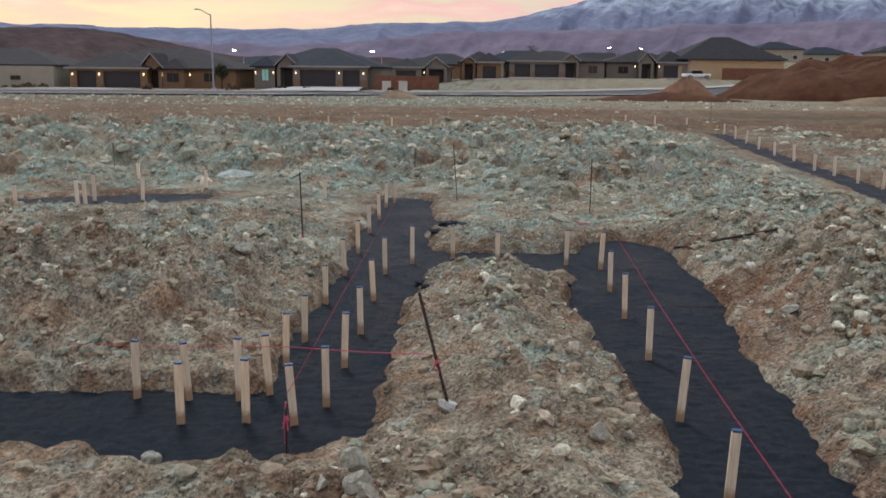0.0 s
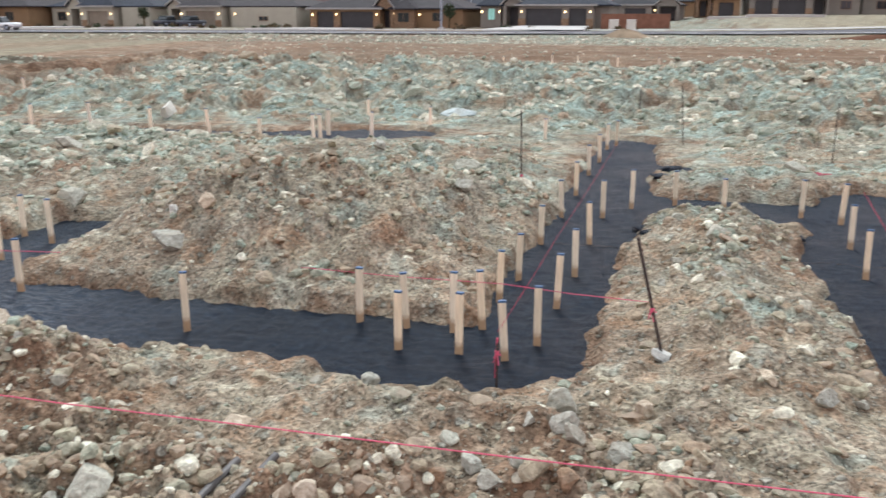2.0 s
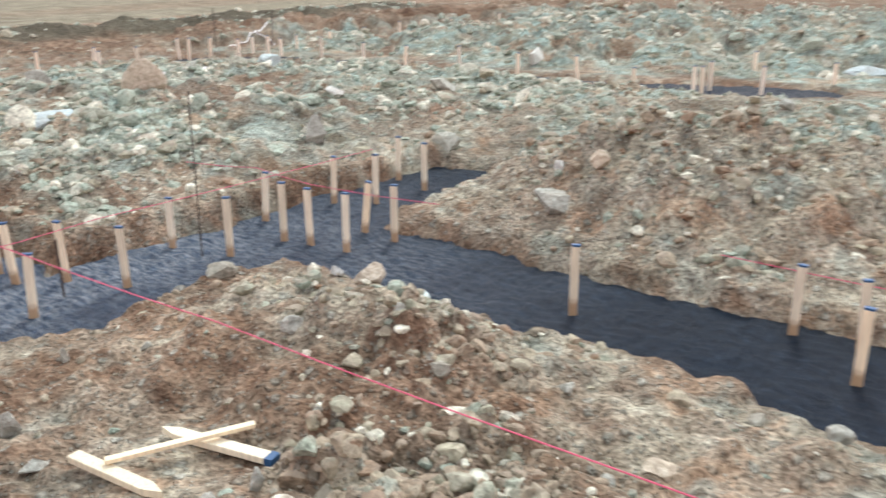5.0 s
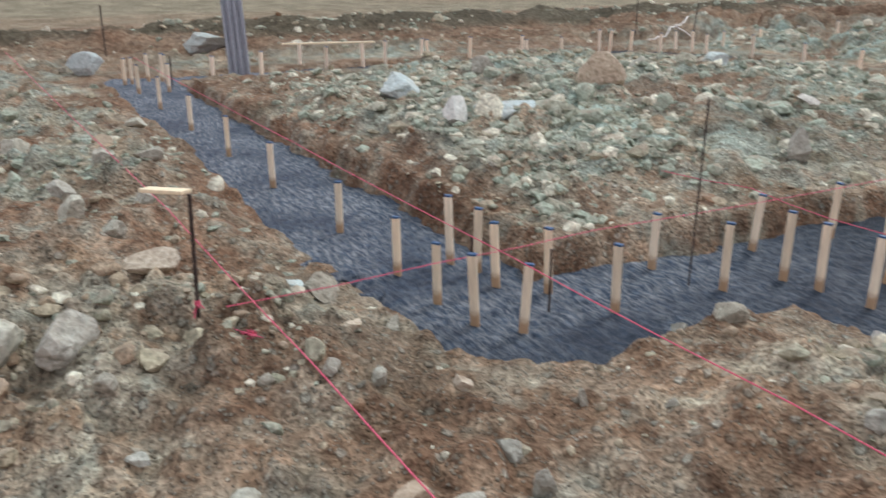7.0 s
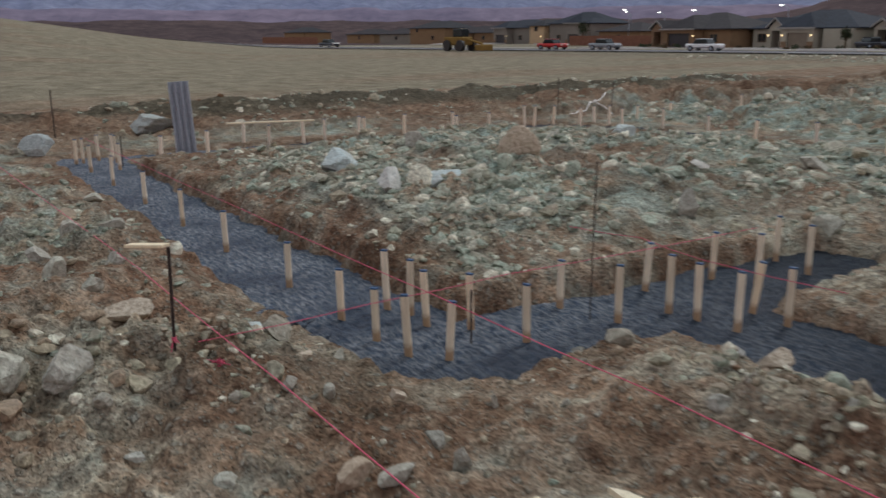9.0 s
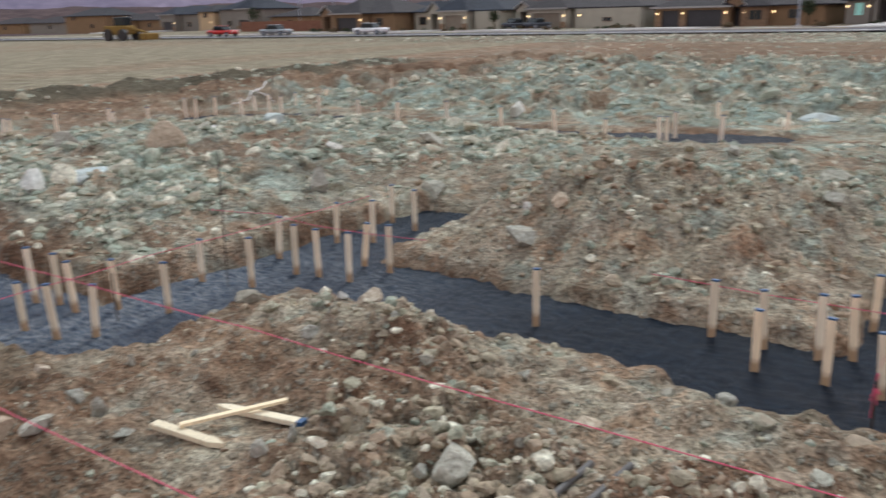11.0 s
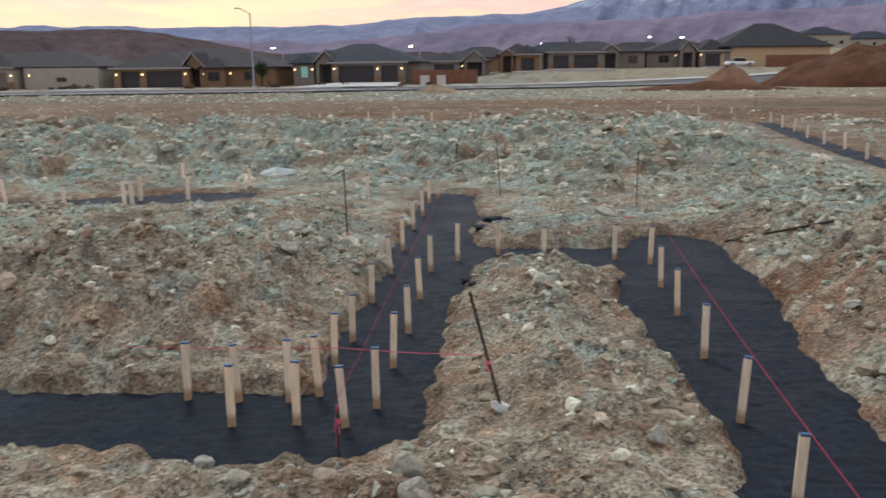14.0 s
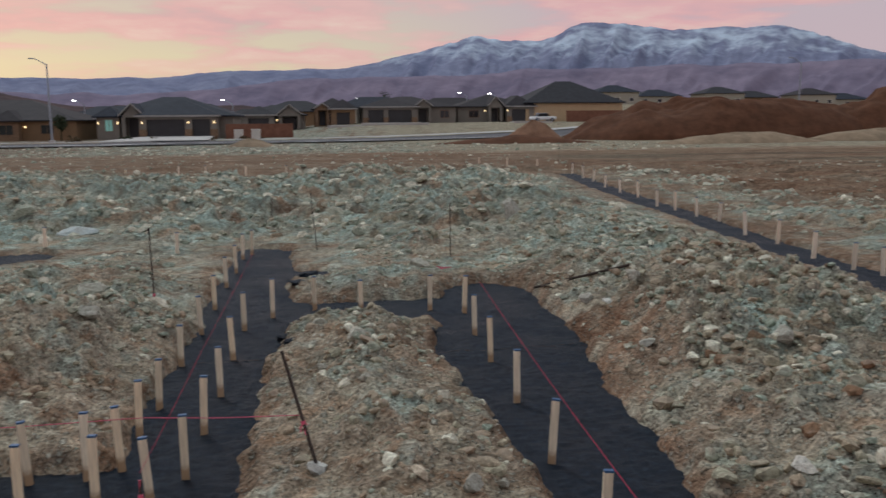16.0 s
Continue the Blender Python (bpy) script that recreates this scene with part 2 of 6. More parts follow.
def m_concrete():
    """Fresh wet concrete, dark grey, raked in streaks; sky sheen painted on the western run."""
    m, nt, b = mat("wet_concrete")
    p = position(nt)
    n1, n2, n3 = noise_tex(nt, p, 1.3, 5, 0.6), noise_tex(nt, p, 14, 6, 0.7), noise_tex(nt, p, 90, 4, 0.6)
    col = ramp(nt, n2, [(0.25, (0.0042, 0.0074, 0.0125)), (0.55, (0.0118, 0.0190, 0.0300)), (0.8, (0.039, 0.055, 0.077))])
    wide = ramp(nt, n1, [(0.3, (0.74, 0.82, 0.94)), (0.7, (1.2, 1.3, 1.42))])
    col = mixc(nt, 1.0, col, wide, "MULTIPLY")
    # pale slurry and painted sky reflections, dragged along the western run
    st = nt.nodes.new("ShaderNodeMapping")
    st.inputs["Rotation"].default_value = (0, 0, radians(-12))
    st.inputs["Scale"].default_value = (7.0, 26.0, 1.0)
    nt.links.new(p, st.inputs[0])
    n4, n5 = noise_tex(nt, st.outputs[0], 1.0, 6, 0.8), noise_tex(nt, p, 1.3, 3, 0.5)
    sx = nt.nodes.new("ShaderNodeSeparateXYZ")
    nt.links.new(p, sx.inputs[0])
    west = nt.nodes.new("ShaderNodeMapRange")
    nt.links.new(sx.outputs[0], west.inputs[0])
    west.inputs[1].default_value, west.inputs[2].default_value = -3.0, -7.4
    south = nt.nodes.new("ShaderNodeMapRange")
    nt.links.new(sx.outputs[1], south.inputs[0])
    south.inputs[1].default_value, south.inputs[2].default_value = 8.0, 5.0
    slurry_sheen = node(nt, "ShaderNodeMath", op="MULTIPLY")
    nt.links.new(west.outputs[0], slurry_sheen.inputs[0])
    nt.links.new(south.outputs[0], slurry_sheen.inputs[1])
    # lighter grey towards the west: sheen of the sky put into the colour
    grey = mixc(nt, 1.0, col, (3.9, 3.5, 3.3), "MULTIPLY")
    col = mixc(nt, slurry_sheen.outputs[0], col, grey)
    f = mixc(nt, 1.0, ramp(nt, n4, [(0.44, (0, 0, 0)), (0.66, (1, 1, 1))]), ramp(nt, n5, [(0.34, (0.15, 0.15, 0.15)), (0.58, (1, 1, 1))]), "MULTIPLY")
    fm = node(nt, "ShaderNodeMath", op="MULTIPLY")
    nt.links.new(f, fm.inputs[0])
    nt.links.new(slurry_sheen.outputs[0], fm.inputs[1])
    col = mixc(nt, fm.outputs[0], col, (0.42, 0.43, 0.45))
    nt.links.new(col, b.inputs["Base Color"])
    nt.links.new(ramp(nt, n1, [(0.3, (0.50,) * 3), (0.7, (0.78,) * 3)]), b.inputs["Roughness"])
    b.inputs["Specular IOR Level"].default_value = 0.19
    add = node(nt, "ShaderNodeMath", op="ADD")
    nt.links.new(n2, add.inputs[0])
    nt.links.new(n3, add.inputs[1])
    bump(nt, b, add.outputs[0], 1.0, 0.03)
    return m


def m_wood(name, base, stain):
    m, nt, b = mat(name)
    o = objco(nt)
    st = nt.nodes.new("ShaderNodeMapping")
    st.inputs["Scale"].default_value = (60, 60, 4)
    nt.links.new(o, st.inputs[0])
    g = noise_tex(nt, st.outputs[0], 1.0, 5, 0.6)
    rnd = nt.nodes.new("ShaderNodeObjectInfo").outputs["Random"]
    tone = ramp(nt, rnd, [(0.0, (0.82, 0.80, 0.76)), (0.5, (1, 1, 1)), (1.0, (1.08, 1.0, 0.9))])
    d = tuple(c * 0.7 for c in base)
    col = ramp(nt, g, [(0.3, d), (0.6, base), (0.8, tuple(min(1, c * 1.12) for c in base))])
    col = mixc(nt, 1.0, col, tone, "MULTIPLY")
    if stain:
        sx = nt.nodes.new("ShaderNodeSeparateXYZ")
        nt.links.new(o, sx.inputs[0])
        w = noise_tex(nt, o, 9.0, 3, 0.6)
        a = node(nt, "ShaderNodeMath", op="MULTIPLY_ADD")
        nt.links.new(w, a.inputs[0])
        a.inputs[1].default_value = -0.13
        nt.links.new(sx.outputs[2], a.inputs[2])
        f = ramp(nt, a.outputs[0], [(0.0, (1, 1, 1)), (0.06, (0, 0, 0))], True)
        f = mixc(nt, 1.0, f, (0.8, 0.8, 0.8), "MULTIPLY")
        col = mixc(nt, f, col, (0.34, 0.19, 0.09))
    nt.links.new(col, b.inputs["Base Color"])
    b.inputs["Roughness"].default_value = 0.75
    bump(nt, b, g, 0.3, 0.004)
    return m


def m_plain(name, colour, rough=0.6, metal=0.0, var=0.25, scale=6.0, bumpy=0.2, dist=0.01):
    m, nt, b = mat(name)
    o = objco(nt)
    n = noise_tex(nt, o, scale, 5, 0.65)
    lo, hi = tuple(c * (1 - var) for c in colour), tuple(min(1.0, c * (1 + var)) for c in colour)
    nt.links.new(ramp(nt, n, [(0.3, lo), (0.7, hi)]), b.inputs["Base Color"])
    b.inputs["Roughness"].default_value, b.inputs["Metallic"].default_value = rough, metal
    if rough >= 0.8:
        b.inputs["Specular IOR Level"].default_value = 0.12
    if bumpy:
        bump(nt, b, n, bumpy, dist)
    return m


GROUND, CONCRETE = m_ground(), m_concrete()
WOOD = m_wood("stake_wood", (0.86, 0.76, 0.60), True)
BARE_WOOD = m_wood("bare_wood", (0.84, 0.74, 0.56), False)
FAR_WOOD = m_wood("sun_bleached_wood", (0.90, 0.79, 0.66), False)
BLUE = m_plain("blue_paint", (0.022, 0.08, 0.19), 0.5)
STEEL = m_plain("dark_steel", (0.060, 0.046, 0.042), 0.6, 0.5, 0.4, 30)
GALV = m_plain("galvanised_steel", (0.30, 0.34, 0.40), 0.5, 0.25, 0.15, 12)
LINE = m_plain("pink_line", (0.62, 0.09, 0.165), 0.7, 0, 0.1, 20, 0)
RED_LINE = m_plain("dull_red_line", (0.34, 0.035, 0.07), 0.8, 0, 0.1, 20, 0)

# ---- plan of the dug footings: runs of (x, y, half width) ----
RUNS = [
    [(-6.2, 5.72, 0.55), (-4.0, 5.78, 0.55), (-2.0, 5.74, 0.58), (-0.95, 5.75, 0.55)],
    [(-0.83, 5.75, 0.46), (-0.84, 8.0, 0.46), (-0.73, 11.0, 0.5), (-0.80, 16.2, 0.52)],
    [(-0.6, 11.05, 0.66), (1.0, 11.05, 0.66), (2.3, 11.0, 0.75)],
    [(0.0, 13.7, 0.40), (-0.6, 13.7, 0.45)],
    [(1.95, -5.0, 0.6), (2.08, 5.0, 0.52), (2.15, 7.0, 0.56), (2.18, 9.0, 0.80), (2.55, 12.0, 0.64)],
    [(-6.28, 3.5, 0.60), (-6.28, 6.0, 0.60), (-6.4, 8.1, 0.50)],
    [(-6.4, 3.42, 0.50), (-8.0, 3.36, 0.60), (-9.6, 3.3, 0.58), (-12.0, 3.22, 0.55), (-15.0, 3.08, 0.58), (-18.2, 3.0, 0.55)],
    [(-18.2, 3.1, 0.36), (-18.3, 6.0, 0.30), (-18.4, 10.5, 0.34), (-18.4, 14.2, 0.34), (-16.6, 15.3, 0.36), (-8.6, 15.5, 0.34), (-7.0, 15.75, 0.75), (-5.2, 16.3, 0.70)],
    [(8.2, 6.0, 0.42), (8.45, 12.0, 0.42), (8.8, 16.0, 0.42), (9.35, 20.5, 0.42), (9.8, 25.0, 0.42), (10.2, 29.5, 0.42), (10.85, 34.0, 0.42), (11.15, 36.4, 0.40)],
    [(-20.0, 39.4, 0.35), (-7.0, 39.3, 0.35), (11.0, 41.5, 0.35)],
]


def run_distance(x, y):
    """Distance to the edge of the nearest footing, negative inside."""
    d = np.full(np.shape(x), 1e3)
    for run in RUNS:
        for (ax, ay, aw), (bx, by, bw) in zip(run, run[1:]):
            dx, dy = bx - ax, by - ay
            t = np.clip(((x - ax) * dx + (y - ay) * dy) / (dx * dx + dy * dy), 0, 1)
            d = np.minimum(d, np.hypot(x - ax - t * dx, y - ay - t * dy) - (aw + t * (bw - aw)))
    return d + 0.13 * fbm(x * 1.6, y * 1.6, 3, 5) + 0.05 * vnoise(x * 7, y * 7, 9)


def lumps(x, y, cell, seed):
    """Rounded clods, one to a cell of that size: height of the tallest over each place."""
    gx, gy = np.floor(x / cell), np.floor(y / cell)
    out = np.zeros(np.shape(x))
    for i in (-1, 0, 1):
        for j in (-1, 0, 1):
            cx, cy = gx + i, gy + j
            px, py = (cx + 0.15 + 0.7 * hash2(cx, cy, seed)) * cell, (cy + 0.15 + 0.7 * hash2(cx, cy, seed + 1)) * cell
            r = cell * (0.18 + 0.42 * hash2(cx, cy, seed + 2) ** 1.5)
            a = 3.14 * hash2(cx, cy, seed + 3)
            dx, dy = x - px, y - py
            u, v = dx * np.cos(a) + dy * np.sin(a), (dy * np.cos(a) - dx * np.sin(a)) * 1.35
            q = 1 - (np.abs(u) ** 2.6 + np.abs(v) ** 2.6) / r ** 2.6
            out = np.maximum(out, 0.62 * r * np.sqrt(np.maximum(q, 0)))
    return out


def pile(x, y):
    """Where loose rock was heaped: 1 on the heaps, 0 on the bare soil between them."""
    near = np.exp(-((x + 2.4) ** 2 / 1.3 + (y - 3.0) ** 2 / 0.5)) + 0.8 * np.exp(-((x + 0.2) ** 2 + (y - 4.2) ** 2) / 0.25) + 0.6 * np.exp(-((x + 3.0) ** 2 + (y - 8.2) ** 2) / 2.0)
    bare = np.exp(-((x + 1.6) ** 2 / 1.5 + (y - 4.6) ** 2 / 0.15)) + np.exp(-((x + 5.2) ** 2 / 1.5 + (y - 3.0) ** 2 / 0.8)) + np.exp(-((x - 3.1) ** 2 / 0.3 + (y - 9.6) ** 2 / 2.0))
    return sstep(-0.12, 0.20, fbm(x * 0.6, y * 0.6, 3, 103) + 0.3 * fbm(x * 2.2, y * 2.2, 2, 107) + 0.5 * near - 0.5 * bare + 0.02)


# mounds of spoil: x, y, height, spread
MOUNDS = [(-3.2, 8.2, 0.55, 0.95), (-3.9, 7.6, 0.14, 0.5), (-2.1, 9.6, 0.20, 1.3), (-4.5, 7.4, 0.16, 0.8), (-4.4, 4.2, 0.16, 0.7), (0.5, 7.0, 0.14, 0.6), (-3.2, 4.2, 0.10, 0.6),
          (0.6, 8.9, 0.14, 0.7), (-10.5, 6.0, 0.30, 2.0), (-11, 9.5, 0.35, 2.6), (4.8, 8.0, 0.40, 1.3), (5.2, 11.5, 0.30, 1.8), (5.0, 16.0, 0.35, 2.4), (-4.5, 12.0, 0.16, 2.0), (-8.3, 0.8, 0.30, 0.9), (-6.6, 1.0, 0.12, 0.7), (0.4, 5.0, 0.08, 0.5), (4.2, 5.0, 0.25, 1.0)]


def height(x, y):
    """Height of the ground."""
    r = np.hypot(x, y)
    site = 1 - sstep(36, 46, y) * 0.9
    site = site * sstep(-29, -22, x)
    site = site * (1 - 0.6 * sstep(11, 14, x))
    z = 0.17 - 0.05 * sstep(18, 34, r)
    clod = np.abs(fbm(x * 3.4, y * 3.4, 3, 43, 0.6))
    rough = 0.13 * fbm(x * 0.55, y * 0.55, 3, 21) + 0.15 * np.abs(fbm(x * 1.3, y * 1.3, 3, 33)) + 0.05 * fbm(x * 4.2, y * 4.2, 3, 41, 0.6) + 0.12 * clod - 0.06
    heap = np.exp(-((x + 3.2) ** 2 + (y - 8.2) ** 2) / 6.0) + np.exp(-((x - 5.0) ** 2 + (y - 9.0) ** 2) / 10.0)
    rough = rough + 1.5 * heap * (0.20 * np.abs(fbm(x * 2.7, y * 2.7, 3, 57, 0.6)) + 0.10 * fbm(x * 5.5, y * 5.5, 3, 59, 0.6) - 0.05)
    rough = rough + sstep(13, 18, y) * (0.42 * np.abs(fbm(x * 0.8, y * 0.8, 3, 53)) + 0.30 * pile(x, y) - 0.16)
    heaped = pile(x, y)
    fine = 1 - sstep(9, 17, r)
    rough = rough + heaped * (0.04 + 0.75 * lumps(x, y, 0.36, 201)) + (0.30 + 0.70 * heaped) * 0.85 * fine * lumps(x, y, 0.16, 211) + fine * (0.2 + 0.8 * heaped) * 0.8 * lumps(x, y, 0.075, 221) * (1 - sstep(5, 8, r))
    z = z + site * rough
    for mx, my, mh, ms in MOUNDS:
        z = z + mh * np.exp(-((x - mx) ** 2 + (y - my) ** 2) / (2 * ms * ms))
    # far ground: nearly level, with slight swells
    z = z + (1 - site) * 0.05 * fbm(x * 0.8, y * 0.8, 3, 8) * (1 - sstep(40, 70, r)) + 1.7 * sstep(100, 150, y) * sstep(-15, 10, x) + 5.6 * sstep(185, 262, y) * sstep(62, 100, x)
    # bank of dark spoil along the edge of the graded field, and the field's gentle rise
    bank = np.exp(-((x + 25.6 + 0.12 * (y - 12) + 0.8 * vnoise(y * 0.3, x * 0, 3)) / 1.1) ** 2) * (1 - sstep(28, 40, y))
    z = z + 0.45 * bank * (0.8 + 0.4 * fbm(x, y, 3, 61))
    yaw = np.degrees(np.arctan2(-x, y))
    z = z + sstep(68, 94, yaw) * (1 - sstep(120, 150, yaw)) * 7.0 * sstep(30, 160, r)
    # footings: the spoil falls away towards them, then a short broken bank
    d = run_distance(x, y)
    far = np.maximum(np.maximum(sstep(6, 7.5, x), 1 - sstep(-17.4, -16.8, x)), sstep(12.5, 14, y))
    near = sstep(0.35 * far, 0.9 + far * (1.6 + 1.4 * sstep(-10.0, -9.0, x)), d + 0.12 * fbm(x * 3, y * 3, 3, 15))
    lip = 0.10 - 0.03 * far + 0.05 * (1 - 0.7 * far) * fbm(x * 2.2, y * 2.2, 3, 17) + (0.5 - 0.35 * far) * site * (0.05 * fbm(x * 4.2, y * 4.2, 3, 41, 0.6) + 0.10 * clod + 0.8 * lumps(x, y, 0.16, 211) - 0.05)
    cut = np.maximum(0.15 * sstep(5.9, 6.1, y) * sstep(-1.2, -1.4, x), sstep(-6.7, -6.9, x) * sstep(3.5, 3.7, y)) * (1 - far)
    lip = lip + cut * (0.13 + 0.05 * vnoise(x * 1.3, y * 1.3, 23))
    z = lip + (z - lip) * (0.12 - 0.06 * far + (0.88 + 0.06 * far) * near)
    t = np.clip((d + 0.03) / (0.13 + 0.05 * vnoise(x * 5, y * 5, 19)), 0, 1) ** 0.8
    z = np.where(d < 0.25, -0.06 + (z + 0.06) * t, z)
    rest = np.exp(-(((x + 3.72) / 0.42) ** 4 + ((y - 2.83) / 0.36) ** 4))
    z = z + rest * (0.215 + 0.1 * (z - 0.25) - z)
    # valley beyond the houses
    z = z - sstep(190, 900, r) * 22
    return z


def build_ground():
    ang = np.concatenate([np.arange(-42, 112, 0.2), np.arange(112, 318, 2.0)])
    rad = np.concatenate([[0.001, 0.15, 0.3], np.geomspace(0.45, 75, 640), np.geomspace(78, 4950, 70)])
    cx, cy = -0.9, 0.3
    a, r = np.meshgrid(np.radians(ang), rad, indexing="ij")
    x, y = cx - np.sin(a) * r, cy + np.cos(a) * r
    z = height(x, y)
    na, nr = a.shape
    idx = np.arange(na * nr).reshape(na, nr)
    i0, i1 = idx, np.roll(idx, -1, 0)
    f = np.stack([i0[:, :-1], i0[:, 1:], i1[:, 1:], i1[:, :-1]], -1).reshape(-1, 4)
    f = f[:, ::-1]
    cz = height(np.array([cx]), np.array([cy]))
    v = np.concatenate([np.stack([x.ravel(), y.ravel(), z.ravel()], -1), [[cx, cy, cz[0]]]])
    x, y = v[:, 0], v[:, 1]
    d = run_distance(x, y)
    n = fbm(x * 0.35, y * 0.35, 4, 71)
    n2 = fbm(x * 1.4, y * 1.4, 4, 77)
    site = (1 - sstep(33, 38, y + 1.5 * n)) * sstep(-21.5, -19.5, x + 0.8 * n) * (1 - sstep(11.5, 15.0, x + 2.2 * n))
    heaped = pile(x, y)
    rocky = np.clip(0.10 + 0.65 * heaped + 0.35 * sstep(-0.45, 0.5, n + 0.5 * n2 + 0.05 * (y - 11)), 0, 1) * site
    rocky = rocky * (1 - 0.6 * np.exp(-np.clip(d, 0, 9) / 0.35))
    inner = sstep(-18.2, -16.6, x + n2) * (1 - sstep(-8.2, -6.9, x + n2)) * sstep(4.6, 6.0, y + 1.2 * n2) * (1 - sstep(13.5, 15, y))
    rocky = np.maximum(rocky, 0.9 * inner)
    stony = np.clip(site * (0.75 + 0.35 * n2) + 0.5 * np.exp(-((x + 25.6 + 0.12 * (y - 12)) / 1.6) ** 2), 0, 1)
    n3 = fbm(x * 5.5, y * 5.5, 3, 79)
    red = 0.9 * np.exp(-np.clip(d, 0, 9) / (0.35 + 0.5 * sstep(-0.5, 1.5, x))) * sstep(-0.5, 0.2, n2 + 0.6 * n3)
    red = np.maximum(red, 0.9 * (1 - site) * (1 - sstep(56, 66, y + 3 * n)) * sstep(-27, -25, x) * (0.86 + 0.35 * vnoise(x * 0.15, y * 1.3, 87)))
    red = np.maximum(red, 0.95 * sstep(-3.0, -4.4, x - 0.5 * n) * (1 - sstep(4.9, 6.0, y + n2)) * np.clip(0.75 + 0.9 * n2 + 0.5 * n3, 0, 1) * sstep(-21, -18, x))
    red = np.maximum(red, 0.9 * (1 - sstep(0.6, 2.6, np.abs(x - 0.09 * (y - 21) - 10.1) + n2)) * sstep(8, 10, y) * (1 - sstep(36, 39, y)) * np.clip(0.8 + 0.7 * n3, 0, 1))
    red = np.maximum(red, 0.9 * sstep(-17.6, -18.8, x + 0.6 * n2) * np.clip(0.8 + 0.7 * n3, 0, 1))
    red = np.clip(np.maximum(red, (0.8 - 0.3 * sstep(-6, -4, x) * (1 - sstep(11, 15, y))) * sstep(0.14, 0.36, fbm(x * 0.7, y * 0.7, 4, 83) + 0.35 * n3)), 0, 1)
    red = np.maximum(red, 0.5 * (1 - heaped) * site * (1 - sstep(11, 16, y)) * np.clip(0.7 + 0.8 * n2, 0.2, 1))
    red = red * (1 - 0.72 * heaped * site * sstep(0.25, 0.8, d))
    # bare earth in the foreground, on the mound's near side and east of the trenches
    fore = (1 - sstep(4.5, 5.1, y + 0.4 * n2)) * (1 - sstep(-0.6, 0.8, x + 0.6 * n)) * sstep(-9, -6, x)
    east = np.exp(-((x - 3.15 - 0.3 * n2) ** 2 / 0.5 + (y - 8.9) ** 2 / 4.5)) + 0.8 * np.exp(-((x - 6.6) ** 2 / 2.0 + (y - 11.2) ** 2 / 0.5))
    earth = np.clip(fore + np.exp(-((x + 3.0) ** 2 / 2.4 + (y - 7.3) ** 2 / 1.1)) + east, 0, 1)
    red = np.maximum(red, np.maximum(earth * (0.30 + 0.45 * fore), 0.95 * east) * np.clip(0.8 + 1.1 * n2 + 0.6 * n3, 0.1, 1.2))
    rocky = rocky * (1 - 0.8 * earth)
    mound = np.exp(-((x + 3.0) ** 2 / 3.0 + (y - 8.2) ** 2 / 3.0))
    red = red * (1 - 0.55 * mound)
    stony = stony * (1 - 0.45 * red)
    dry = sstep(28.5, 30, -(x + 1.9 + 0.12 * (y - 12))) * 0.9
    field = sstep(28.0, 30.5, -(x + 1.9 + 0.12 * (y - 12)))
    red = np.maximum(red, 0.55 * field * sstep(0.05, 0.6, vnoise(x * 0.16 + 0.02 * y, y * 0.03, 131)) * (1 - sstep(56, 66, y)))
    dry = dry * (1 - 0.5 * field * sstep(0.05, 0.6, vnoise(x * 0.16 + 0.02 * y, y * 0.03, 131)))
    shoulder = sstep(57, 63, y + 3 * n) * (1 - sstep(2, 16, x + 4 * n))
    rocky, stony = np.maximum(rocky, 0.85 * shoulder), np.maximum(stony, 0.8 * shoulder)
    dry = np.maximum(dry, sstep(58, 66, y + 3 * n) * 0.75 * (1 - 0.8 * shoulder * sstep(-60, -45, x)))
    rocky = np.maximum(rocky, 0.55 * np.exp(-((x + 25.6 + 0.12 * (y - 12)) / 1.4) ** 2))
    dark = np.exp(-((x + 25.6 + 0.12 * (y - 12) + 0.6 * n) / 1.3) ** 4) * 0.9 * (1 - sstep(30, 42, y)) * sstep(-14, -6, y)
    dark = np.maximum(dark, 0.22 * (1 - site) * (1 - sstep(54, 62, y)) * sstep(-25, -22, x))
    dark = np.maximum(dark, 0.65 * sstep(12, 16, x) * (1 - sstep(50, 60, y)) * sstep(0.1, 0.6, vnoise(x * 0.10, y * 0.9 + 0.12 * x, 88)))
    dark = np.maximum(dark, 0.22 * fore * np.clip(0.7 + 0.9 * n2 + 0.7 * n3, 0, 1) * (0.6 + 0.4 * sstep(-2.5, -4.0, x)))
    me = mesh_np("ground", v, f, GROUND, True, {"dark": dark, "rocky": rocky, "red": red, "dry": np.clip(dry, 0, 1), "stony": stony})
    ob = new("ground", me)
    tagged(ob, "excavated rocky building site with red and tan soil", "ground", kind="structure")
    return ob


build_ground()


